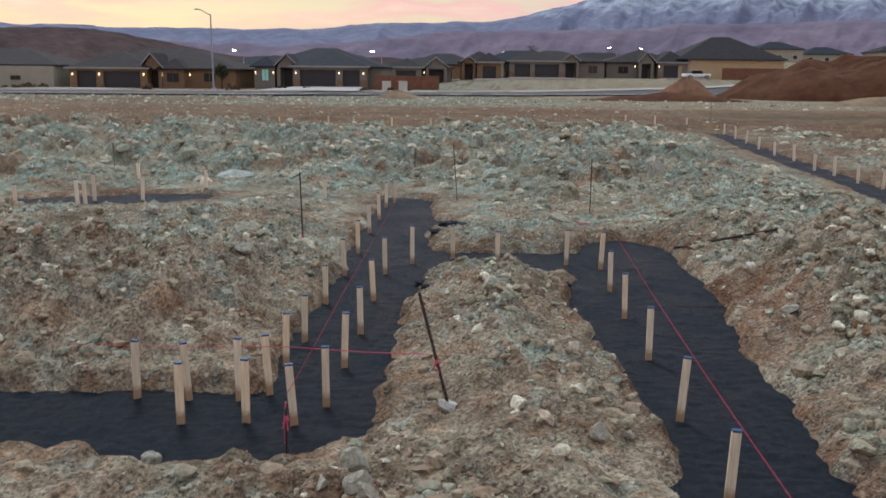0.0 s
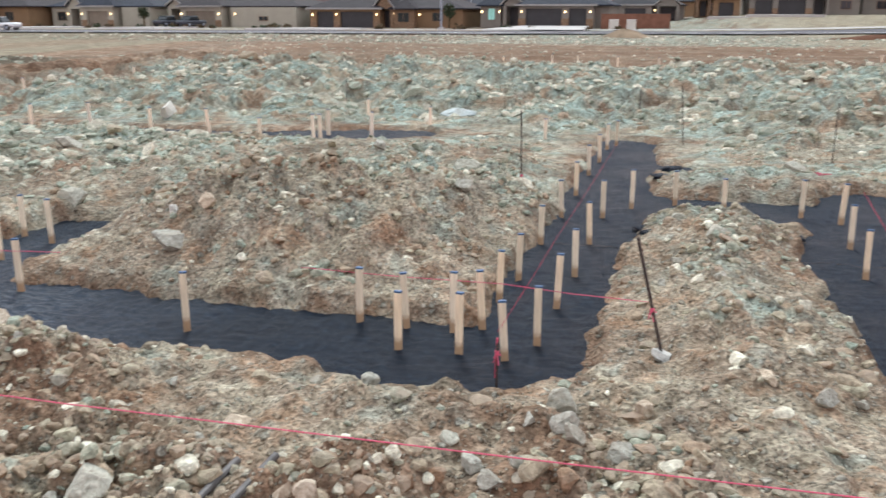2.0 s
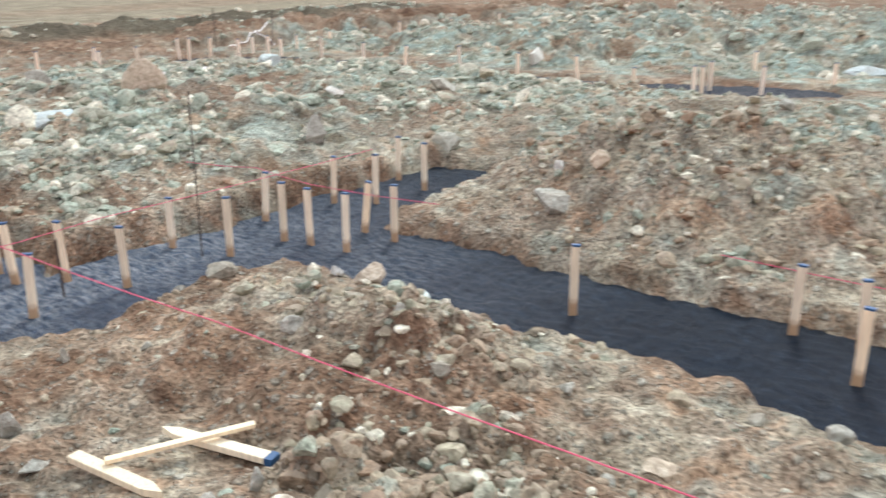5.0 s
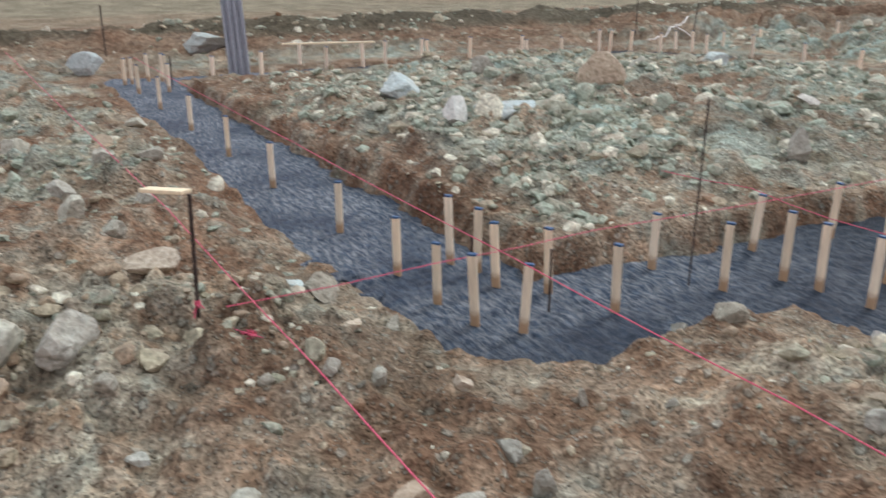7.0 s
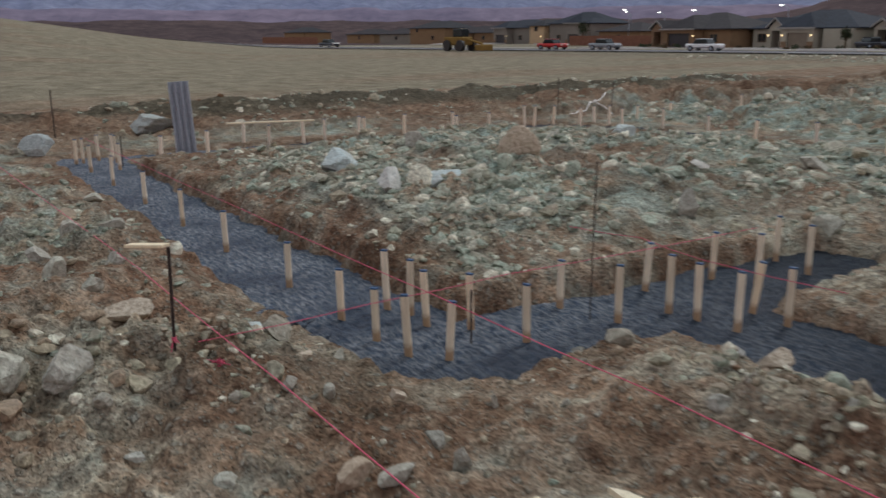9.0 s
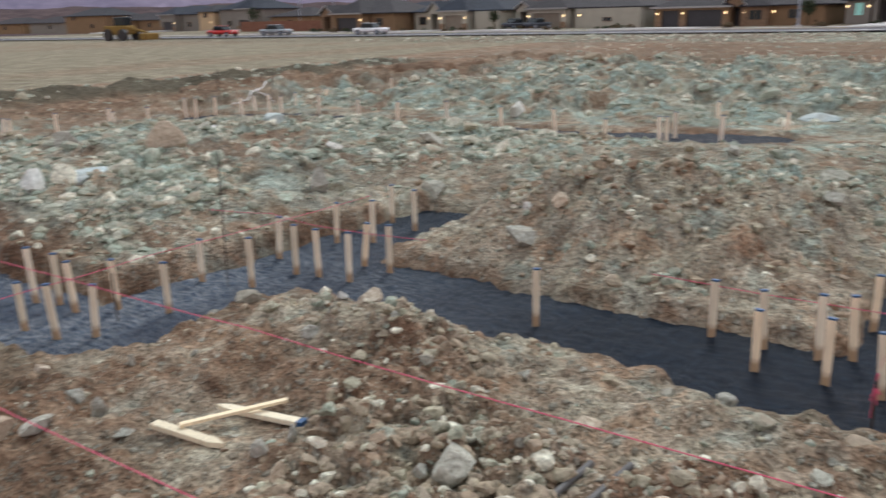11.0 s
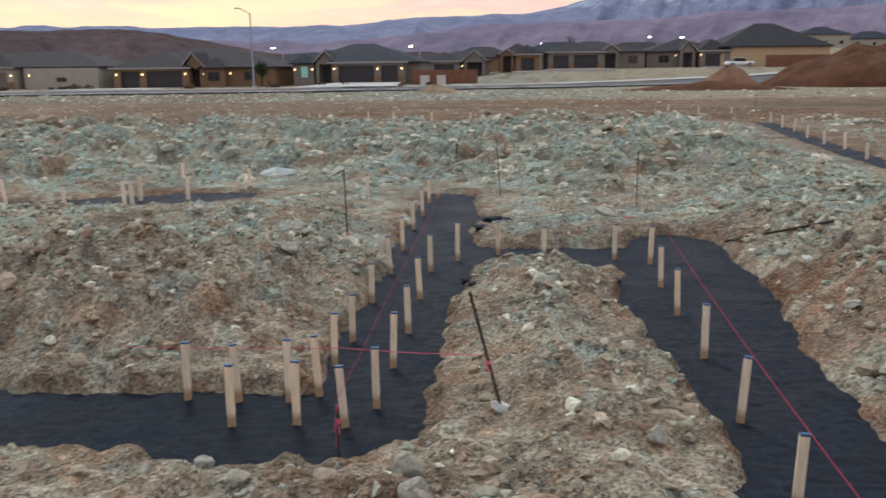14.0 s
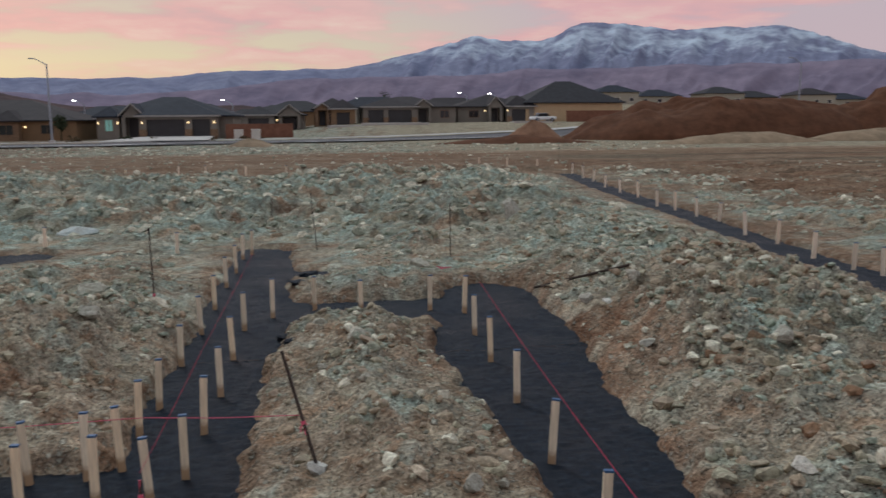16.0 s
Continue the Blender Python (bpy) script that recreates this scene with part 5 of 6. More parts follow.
STONE = m_plain("stacked_stone", (0.22, 0.15, 0.10), 0.9, 0, 0.45, 5.0, 0.5, 0.04)
DOOR_DARK = m_plain("dark_garage_door", (0.035, 0.036, 0.04), 0.6, 0, 0.15, 1.0, 0)
DOOR_TAN = m_plain("tan_garage_door", (0.20, 0.17, 0.13), 0.6, 0, 0.15, 1.0, 0)
TRIM = m_plain("white_trim", (0.60, 0.58, 0.54), 0.7, 0, 0.08, 1.0, 0)
BARGE = m_plain("grey_trim", (0.30, 0.29, 0.28), 0.8, 0, 0.1, 1.0, 0)
BRICK_WALL = m_plain("red_block_wall", (0.20, 0.10, 0.07), 0.9, 0, 0.2, 1.5, 0.2)
BRUSH = m_plain("dry_brush", (0.10, 0.075, 0.045), 0.95, 0, 0.4, 4.0, 0.3)
GREEN = m_plain("dark_foliage", (0.045, 0.06, 0.035), 0.9, 0, 0.4, 3.0, 0.3)
PINK_EARTH = m_plain("pinkish_earth", (0.19, 0.105, 0.068), 0.95, 0, 0.3, 0.8, 0.6, 0.12)
PALE_EARTH = m_plain("pale_earth", (0.24, 0.18, 0.125), 0.95, 0, 0.3, 0.8, 0.6, 0.12)
RED_EARTH = m_plain("red_earth", (0.095, 0.043, 0.025), 0.95, 0, 0.3, 0.8, 0.6, 0.12)


def m_glass(name="window_glass"):
    m, nt, b = mat(name)
    b.inputs["Base Color"].default_value = (0.02, 0.025, 0.03, 1)
    b.inputs["Roughness"].default_value = 0.08
    return m


def m_light(name, colour, power):
    m, nt, b = mat(name)
    b.inputs["Base Color"].default_value = (*colour, 1)
    b.inputs["Emission Color"].default_value = (*colour, 1)
    b.inputs["Emission Strength"].default_value = power
    return m


GLASS = m_glass()
WARM = m_light("warm_lamp", (1.0, 0.72, 0.38), 3.5)
COOL = m_light("white_lamp", (1.0, 0.98, 0.92), 16.0)
TEAL = m_light("curtained_window", (0.25, 0.55, 0.5), 0.25)


def ribbon(name, pts, w0, w1, lift, material, label, cat="road", step=2.0):
    """A strip laid on the ground along a line; w0, w1: its two edges, off the line."""
    P = [Vector(p) for p in pts]
    out = []
    for a, b in zip(P, P[1:]):
        n = max(1, int((b - a).length / step))
        out += [a.lerp(b, k / n) for k in range(n)]
    out.append(P[-1])
    vs, fs = [], []
    for k, p in enumerate(out):
        t = (out[min(k + 1, len(out) - 1)] - out[max(k - 1, 0)]).normalized()
        nrm = Vector((-t.y, t.x))
        for w in np.linspace(w0, w1, 7):
            q = p + nrm * w
            vs.append((q.x, q.y))
    for k in range(len(out) - 1):
        for j in range(6):
            fs.append((7 * k + j, 7 * (k + 1) + j, 7 * (k + 1) + j + 1, 7 * k + j + 1))
    vs = np.array(vs)
    vs = np.column_stack([vs, height(vs[:, 0], vs[:, 1]) + lift])
    me = mesh_np(name, vs, np.array(fs)[:, ::-1], material, True)
    ob = new(name, me)
    return tagged(ob, label, cat, kind="structure")


ROAD = [(-260, 40), (-180, 55), (-132, 64), (-74, 76), (-20, 83), (6, 90), (40, 108), (110, 165)]
ribbon("road", ROAD, 0.0, 11.0, 0.10, ASPHALT, "grey asphalt road past the building site")
ribbon("kerb_near", ROAD, -0.9, 0.0, 0.20, KERB, "pale concrete kerb along the road", "kerb")
ribbon("kerb_far", ROAD, 11.0, 13.2, 0.22, KERB, "pale concrete kerb and pavement along the road", "kerb")


def hip_roof(bm, x0, x1, y0, y1, z, h, over=0.5, t=0.16):
    x0, x1, y0, y1 = x0 - over, x1 + over, y0 - over, y1 + over
    w, d = x1 - x0, y1 - y0
    k = min(w, d) / 2
    if w >= d:
        r0, r1 = (x0 + k, (y0 + y1) / 2), (x1 - k, (y0 + y1) / 2)
    else:
        r0, r1 = ((x0 + x1) / 2, y0 + k), ((x0 + x1) / 2, y1 - k)
    lo = [bm.verts.new((a, b, z)) for a, b in ((x0, y0), (x1, y0), (x1, y1), (x0, y1))]
    mi = [bm.verts.new((a, b, z + t)) for a, b in ((x0, y0), (x1, y0), (x1, y1), (x0, y1))]
    ra, rb = bm.verts.new((*r0, z + t + h)), bm.verts.new((*r1, z + t + h))
    bm.faces.new(lo[::-1])
    for i in range(4):
        bm.faces.new((lo[i], lo[(i + 1) % 4], mi[(i + 1) % 4], mi[i]))
    if w >= d:
        fs = ((mi[0], mi[1], rb, ra), (mi[1], mi[2], rb), (mi[2], mi[3], ra, rb), (mi[3], mi[0], ra))
    else:
        fs = ((mi[0], mi[1], ra), (mi[1], mi[2], rb, ra), (mi[2], mi[3], rb), (mi[3], mi[0], ra, rb))
    for f in fs:
        bm.faces.new(f)


def gable(bm, x0, x1, y0, y1, z, h, over=0.35, t=0.14):
    """A gable roof with its end to the street."""
    x0, x1, y0 = x0 - over, x1 + over, y0 - over
    xm = (x0 + x1) / 2
    for ya, yb in ((y0, y1),):
        a = [bm.verts.new(p) for p in ((x0, ya, z), (xm, ya, z + h), (x1, ya, z), (x0, ya, z + t), (xm, ya, z + h + t), (x1, ya, z + t))]
        b = [bm.verts.new(p) for p in ((x0, yb, z), (xm, yb, z + h), (x1, yb, z), (x0, yb, z + t), (xm, yb, z + h + t), (x1, yb, z + t))]
        for q in ((3, 4, 1, 0), (4, 5, 2, 1)):
            bm.faces.new([a[i] for i in q])
        for i, j in ((3, 4), (4, 5)):
            bm.faces.new((a[j], a[i], b[i], b[j]))
        for i, j in ((0, 1), (1, 2)):
            bm.faces.new((a[i], a[j], b[j], b[i]))


def house(x0, x1, y, depth, wall, roof, label, garages=(), entry=None, windows=(), lamps=(), eave=2.75, rise=2.4, base=None, wing=None, door=None, blank=None, yaw=0.0, slab=True):
    """A one-storey house with its front to -y. garages: (x0, x1, top); entry: (x0, x1, gable height); wing: (x0, x1, forward)."""
    cx = (x0 + x1) / 2
    z = (z_at(cx, y) if base is None else base)
    root = new("house")
    root.matrix_world = pose(cx, y, z, 0, 0, yaw)
    L = lambda a: a - cx
    bm = bmesh.new()
    box(bm, L(x0), L(x1), 0, depth, -0.6, eave)
    part("wall", bm, wall, root)
    bm = bmesh.new()
    hip_roof(bm, L(x0), L(x1), 0, depth, eave, rise)
    part("roof", bm, roof, root)
    if garages:
        g0, g1 = min(g[0] for g in garages) - 0.9, max(g[1] for g in garages) + 0.9
        f = 2.2
        xs = [g0] + [v for g in sorted(garages) for v in g[:2]] + [g1]
        for a, b in zip(xs[::2], xs[1::2]):
            part("garage_pier", boxm(L(a), L(b), -f, -0.002, -0.6, eave - 0.02), wall, root)
        for g in garages:
            part("lintel", boxm(L(g[0]), L(g[1]), -f, -0.01, g[2], eave - 0.022), wall, root)
        for g in garages:
            d = part("garage_door", boxm(L(g[0]), L(g[1]), -f + 0.35, -f + 0.45, -0.3, g[2]), door or DOOR_DARK, root)
            for k in range(4):
                zz = 0.05 + k * g[2] / 4
                part("door_panel", boxm(L(g[0]) + 0.06, L(g[1]) - 0.06, -f + 0.31, -f + 0.35, zz + 0.03, zz + g[2] / 4 - 0.03), door or DOOR_DARK, d)
        for a, b in zip(xs[::2], xs[1::2]):
            part("stone_base", boxm(L(a) - 0.03, L(b) + 0.03, -f - 0.06, -f - 0.003, -0.6, 0.95), STONE, root)
        bm = bmesh.new()
        hip_roof(bm, L(g0), L(g1), -f, depth * 0.6, eave + 0.004, rise * 0.85)
        part("garage_roof", bm, roof, root)
        part("fascia", boxm(L(g0) - 0.52, L(g1) + 0.52, -f - 0.56, -f - 0.505, eave - 0.02, eave + 0.2), BARGE, root)
        if slab:
            far_end = 17.5 if y < 120 else 9.0
            zs = z_at(cx, y - far_end) - z
            bm = bmesh.new()
            lo = [bm.verts.new(p) for p in ((L(g0) + 0.5, -f + 0.3, 0.06), (L(g1) - 0.5, -f + 0.3, 0.06), (L(g1) + 0.8, -f - far_end, zs + 0.24), (L(g0) - 0.8, -f - far_end, zs + 0.24))]
            lo2 = [bm.verts.new(v.co - Vector((0, 0, 0.4))) for v in lo]
            bm.faces.new(lo[::-1])
            for i in range(4):
                bm.faces.new((lo[i], lo[(i + 1) % 4], lo2[(i + 1) % 4], lo2[i]))
            dr = part("driveway", bm, PALE_CONC, root, "pale concrete driveway sloping to the road")
    if entry:
        e0, e1, h = entry
        f = 1.6
        bm = bmesh.new()
        box(bm, L(e0) - 0.45, L(e0), -f, 0, -0.6, eave + 0.1)
        box(bm, L(e1), L(e1) + 0.45, -f, 0, -0.6, eave + 0.1)
        box(bm, L(e0), L(e1), -f, -f + 0.4, 2.5, eave + 0.1)
        part("entry_porch", bm, STONE if wall is STUCCO_TAN else wall, root)
        bm = bmesh.new()
        v = [bm.verts.new(p) for p in ((L(e0) - 0.45, -f, eave + 0.1), (L(e1) + 0.45, -f, eave + 0.1), (L((e0 + e1) / 2), -f, h - 0.1))]
        w = [bm.verts.new(q.co + Vector((0, 3.0, 0))) for q in v]
        bm.faces.new(v)
        bm.faces.new(w[::-1])
        for i in range(3):
            bm.faces.new((v[i], w[i], w[(i + 1) % 3], v[(i + 1) % 3]))
        part("gable_wall", bm, STONE if wall is STUCCO_TAN else wall, root)
        bm = bmesh.new()
        gable(bm, L(e0) - 0.45, L(e1) + 0.45, -f, 4.0, eave + 0.1, h - eave - 0.1)
        part("gable_roof", bm, roof, root)
        for sgn in (-1, 1):
            bm = bmesh.new()
            xa, xm2 = (L(e0) - 0.8 if sgn < 0 else L(e1) + 0.8), L((e0 + e1) / 2)
            q = [bm.verts.new(p) for p in ((xa, -f - 0.36, eave + 0.02), (xm2, -f - 0.36, h - 0.08), (xm2, -f - 0.36, h + 0.16), (xa, -f - 0.36, eave + 0.26))]
            q2 = [bm.verts.new(v.co + Vector((0, -0.05, 0))) for v in q]
            bm.faces.new(q2)
            for i in range(4):
                bm.faces.new((q[i], q[(i + 1) % 4], q2[(i + 1) % 4], q2[i]))
            part("barge_board", bm, BARGE, root)
        part("front_door", boxm(L(e0) + 0.2, L(e1) - 0.2, -0.08, -0.003, 0, 2.3), DOOR_DARK, root)
    if wing:
        w0, w1, f = wing
        part("wing_wall", boxm(L(w0), L(w1), -f, -0.002, -0.6, eave - 0.05), STONE if wall is STUCCO_TAN else wall, root)
        bm = bmesh.new()
        hip_roof(bm, L(w0), L(w1), -f, 4.0, eave - 0.04, rise * 0.5)
        part("wing_roof", bm, roof, root)
    for w in windows:
        a, b, z0, z1, f = w[:5]
        win = part("window", boxm(L(a), L(b), -f - 0.06, -f - 0.004, z0, z1), TRIM if len(w) < 6 else STONE, root)
        mid = (L(a) + L(b)) / 2
        for u, v in ((L(a) + 0.07, mid - 0.03), (mid + 0.03, L(b) - 0.07)):
            part("pane", boxm(u, v, -f - 0.075, -f - 0.055, z0 + 0.07, z1 - 0.07), (TEAL if len(w) > 6 else GLASS), win)
    if blank:
        a, b = blank
        part("side_wall", boxm(L(a), L(b), -1.2, -0.003, -0.6, eave - 0.03), STUCCO_PALE, root)
    for lx, lz, f in lamps:
        lp = part("wall_lamp", boxm(L(lx) - 0.07, L(lx) + 0.07, -f - 0.18, -f - 0.08, lz - 0.02, lz + 0.24), WARM, root)
        part("bracket", boxm(L(lx) - 0.05, L(lx) + 0.05, -f - 0.08, -f - 0.003, lz - 0.05, lz + 0.27), STEEL, lp)
    return tagged(root, label, "house", group="houses along the road")


house(-27.2, -10.2, 117.2, 14, STUCCO_GREY, ROOF_SLATE, "grey stucco house with slate-blue roof and two dark garage doors", [(-20.9, -16.1, 2.2), (-15.2, -12.9, 2.2)], (-23.6, -21.9, 4.2), [(-26.2, -25.2, 0.7, 2.3, 1.2, 0, 1)],
      [(-21.4, 1.7, 2.2), (-15.65, 1.7, 2.2), (-12.4, 1.7, 2.2), (-24.6, 1.7, 1.2), (-27.0, 1.7, 1.2)], 2.55, 2.6, wing=(-27.2, -24.4, 1.2), base=0.45)
house(-51.0, -29.5, 115.2, 15, STUCCO_TAN, ROOF_BROWN, "tan stucco house with stone trim, brown roof and lit lamps", [(-49.9, -47.3, 2.2), (-46.4, -41.5, 2.2)], (-41.0, -39.3, 4.5), [(-38.3, -36.6, 0.8, 2.1, 1.4, 0), (-33.8, -32.2, 0.9, 2.1, 0.0, 0)],
      [(-50.4, 1.7, 2.2), (-46.85, 1.7, 2.2), (-41.0, 1.7, 2.2), (-38.9, 1.7, 1.4), (-35.6, 1.7, 0.0)], 2.5, 2.7, wing=(-39.0, -36.0, 1.4), base=0.05)
house(-73.2, -52.9, 114, 14, STUCCO_PALE, ROOF_BROWN, "pale stucco house with brown roof, open lit garage and lamps", [(-69.6, -64.9, 2.2)], (-72.4, -70.9, 3.9), [(-58.6, -57.2, 0.9, 1.5, 1.2, 0)],
      [(-73.0, 1.7, 0.2), (-70.3, 1.7, 2.2), (-64.3, 1.7, 2.2), (-62.3, 1.7, 1.2)], 2.75, 2.2, blank=(-63.0, -52.9), base=0.1, door=DOOR_TAN)
house(-92.5, -75.0, 112, 13, STUCCO_PALE, ROOF_SLATE, "pale stucco house with dark blue hipped roof and lit lamps", [(-84.8, -81.2, 2.2)], (-87.9, -86.4, 4.3), [(-91.6, -90.0, 0.8, 2.1, 0.0, 0)],
      [(-85.5, 1.7, 2.2), (-80.6, 1.7, 2.2), (-89.6, 1.7, 0.0)], 2.75, 2.6, blank=(-79.5, -75.0), base=0.1, door=DOOR_TAN)
house(-109, -93.5, 108, 13, STUCCO_TAN, ROOF_BROWN, "tan stucco house with brown hipped roof and arched entry", [(-104.5, -99.8, 2.2)], (-108.2, -106.5, 4.2), [(-97.5, -96.0, 0.8, 2.1, 0.0, 0)], [(-98.9, 1.7, 2.2)], 2.75, 2.6, base=0.1)
# further along the road, set back behind it
house(-160, -146, 140, 12, STUCCO_TAN, ROOF_BROWN, "low brown house behind a red block wall", [], None, [(-154, -152.6, 0.8, 2.1, 0, 0)], [], 2.7, 2.0, base=0.1)
house(-179, -163, 140, 12, STUCCO_GREY, ROOF_SLATE, "grey two-storey house with a wide dark roof", [(-169, -165, 2.2)], None, [(-176, -174.4, 0.8, 2.1, 0, 0), (-172, -170.4, 3.2, 4.4, 0, 0)], [], 4.7, 2.8, base=0.1)
house(-186, -180, 139, 9, STUCCO_CREAM, ROOF_GREY, "narrow cream two-storey house", [], None, [(-184, -182.6, 3.0, 4.2, 0, 0)], [(-181.2, 1.7, 0.0)], 4.3, 1.6, base=0.1)
house(-207, -188.5, 142, 12, STUCCO_GREY, ROOF_SLATE, "grey house with a dark blue roof", [(-203, -198.5, 2.2)], None, [(-195, -193.4, 0.8, 2.1, 0, 0)], [(-197.6, 1.7, 2.2)], 3.9, 2.2, base=0.1)
house(-231, -210, 144, 12, STUCCO_TAN, ROOF_BROWN, "low tan house with brown hipped roof", [(-226, -221.5, 2.2)], None, [(-216, -214.5, 0.8, 2.1, 0, 0)], [(-220.6, 1.7, 2.2)], 2.7, 2.0, base=0.1)
house(-256, -234, 142, 12, STUCCO_TAN, ROOF_GREY, "brown two-storey house with a grey roof", [], None, [(-252, -250.4, 3.2, 4.4, 0, 0), (-242, -240.4, 0.8, 2.1, 0, 0)], [], 4.3, 2.2, base=0.1)
house(-286, -263, 146, 12, STUCCO_GREY, ROOF_BROWN, "low grey house with brown hipped roof", [], None, [(-274, -272.4, 0.8, 2.1, 0, 0)], [], 2.6, 2.0, base=0.1)
house(-314, -291, 146, 12, STUCCO_TAN, ROOF_BROWN, "low tan house with brown hipped roof", [], None, [(-304, -302.4, 0.8, 2.1, 0, 0)], [], 2.6, 2.0, base=0.1)
house(-366, -343, 140, 12, STUCCO_TAN, ROOF_GREY, "brown house with a grey roof", [], None, [(-356, -354.4, 0.8, 2.1, 0, 0)], [], 3.6, 2.2, base=0.1)
for x, y, length in ((-138, 113, 23), (-318, 113, 52)):
    fence = part("garden_wall", boxm(0, length, -0.12, 0.12, -0.3, 1.9), BRICK_WALL)
    fence.matrix_world = pose(x, y, 0.1)
    tagged(fence, "long red block wall along the road", "wall", kind="structure")
# second row, past the bend of the road
house(-11.5, -1.0, 141, 13, STUCCO_GREY, ROOF_GREY, "grey house with two gables and an arched garage", [(-9.8, -6.6, 2.2)], (-4.6, -2.1, 4.3), [], [(-5.3, 1.8, 1.6)], 2.6, 1.7)
house(0.5, 7.0, 146, 12, STUCCO_TAN, ROOF_BROWN, "brown stone house with brown hipped roof", [(4.2, 6.4, 2.1)], (1.2, 2.6, 3.6), [(2.9, 3.9, 0.9, 2.0, 0, 0)], [], 2.6, 1.9)
house(8.4, 25.0, 148, 14, STUCCO_GREY, ROOF_BROWN, "grey-brown house with two dark garage doors and tall entry", [(9.6, 12.2, 2.2), (13.0, 17.0, 2.2)], (18.2, 20.0, 3.9), [(22.2, 23.8, 0.8, 2.1, 0, 0)], [], 2.6, 1.9)
house(26.0, 39.5, 152, 14, STUCCO_GREY, ROOF_BROWN, "grey-brown house with dark entry and lit lamps", [(35.4, 38.6, 2.2)], (31.8, 33.4, 4.4), [(28.0, 29.8, 0.8, 2.1, 0, 0)], [(30.6, 1.9, 1.6), (34.6, 1.9, 2.2)], 2.6, 2.3)
house(38.0, 56.0, 150, 15, STUCCO_CREAM, ROOF_GREY, "cream stucco house with a large dark hipped roof", [], None, [], [], 3.2, 4.0)
gw = part("garden_wall", boxm(-0.3, 12, -0.15, 0.15, -0.4, 1.9), BRICK_WALL)
gw.matrix_world = pose(44, 144, z_at(44, 144))
tagged(gw, "long red block garden wall", "wall", kind="structure")


# far roofs down the slope, as plain hipped houses
frng = random.Random(21)
FAR = [(-62, 165, 15), (-24, 170, 20), (-3, 185, 15), (14, 190, 17), (33, 200, 18), (55, 205, 17), (72, 196, 14), (86, 204, 15), (101, 200, 14), (113, 206, 15), (127, 202, 14), (141, 210, 16), (155, 204, 16), (60, 210, 14), (-90, 170, 16), (-112, 165, 16), (-135, 165, 18), (-42, 190, 18), (70, 240, 18), (100, 255, 20), (130, 265, 18), (20, 240, 18), (45, 255, 18), (-15, 235, 18)]
for x, y, w in FAR:
    if x > 50:
        x, y = 1.35 * x, 1.35 * y
    z = z_at(x, y) + 0.2
    root = new("house")
    root.matrix_world = pose(x, y, z)
    pale = frng.random() < 0.5 and x > 65
    e = 3.0 if not pale else 3.8
    part("wall", boxm(-w / 2, w / 2, 0, 11, -1, e), frng.choice((STUCCO_GREY, STUCCO_TAN, STUCCO_PALE)) if not pale else STUCCO_PALE, root)
    bm = bmesh.new()
    hip_roof(bm, -w / 2, w / 2, 0, 11, e, 2.3)
    part("roof", bm, frng.choice((ROOF_SLATE, ROOF_BROWN, ROOF_GREY)), root)
    for k in range(3):
        a = -w / 2 + 1.5 + k * w / 3
        win = part("window", boxm(a, a + 1.5, -0.06, -0.004, 0.9, 2.2), TRIM, root)
        part("pane", boxm(a + 0.1, a + 1.4, -0.08, -0.055, 1.0, 2.1), GLASS, win)
    tagged(root, "distant house with a dark hipped roof", "house", group="distant houses")


def street_lamp(x, y, h, lit, label):
    z = z_at(x, y)
    root = new("street_lamp")
    root.location = (x, y, z)
    bm = bmesh.new()
    bmesh.ops.create_cone(bm, cap_ends=True, segments=12, radius1=0.13, radius2=0.07, depth=h, matrix=Matrix.Translation((0, 0, h / 2)))
    part("pole", bm, GALV, root)
    bm = bmesh.new()
    rod(bm, (0, 0, h - 0.1), (-1.2, -0.2, h + 0.55), 0.05)
    part("arm", bm, GALV, root)
    part("lamp_head", boxm(-1.75, -1.15, -0.32, -0.08, h + 0.48, h + 0.6, 0.03), COOL if lit else GALV, root)
    part("base_block", boxm(-0.3, 0.3, -0.3, 0.3, -0.2, 0.35, 0.03), PALE_CONC, root)
    return tagged(root, label, "street lamp", group="street lamps")


street_lamp(-28.2, 100, 8.6, False, "tall grey steel street lamp with a curved arm")
street_lamp(58, 96, 8.6, False, "tall grey steel street lamp beside the spoil heaps")
for x, y, h in ((-34.5, 140, 5.0), (-12.0, 138, 4.9), (30, 165, 5.0), (37, 170, 5.0), (15, 260, 7.0), (17, 262, 7.0), (-120, 130, 6.0), (-150, 140, 7.0), (-104, 135, 6.5), (-137, 138, 6.0), (-160, 150, 7)):
    street_lamp(x, y, h, True, "lit street lamp behind the houses")


def utility_box(x, y):
    root = new("utility_box")
    root.matrix_world = pose(x, y, z_at(x, y)) @ Matrix.Scale(0.8, 4)
    part("cabinet", boxm(-0.65, 0.65, -0.5, 0.5, 0.1, 1.5, 0.04), TRIM, root)
    part("lid", boxm(-0.7, 0.7, -0.55, 0.55, 1.5, 1.58, 0.02), TRIM, root)
    part("plinth", boxm(-0.8, 0.8, -0.65, 0.65, -0.2, 0.1, 0.02), PALE_CONC, root)
    tagged(root, "pale metal electrical cabinet on a plinth", "cabinet", group="electrical cabinets")


utility_box(-8.6, 106)
utility_box(-6.6, 106.4)
w = part("garden_wall", boxm(-1.0, 7.5, -0.12, 0.12, -0.3, 1.8), BRICK_WALL)
w.matrix_world = pose(-9.8, 113, z_at(-8, 113))
tagged(w, "red block garden wall beside the driveway", "wall", kind="structure")


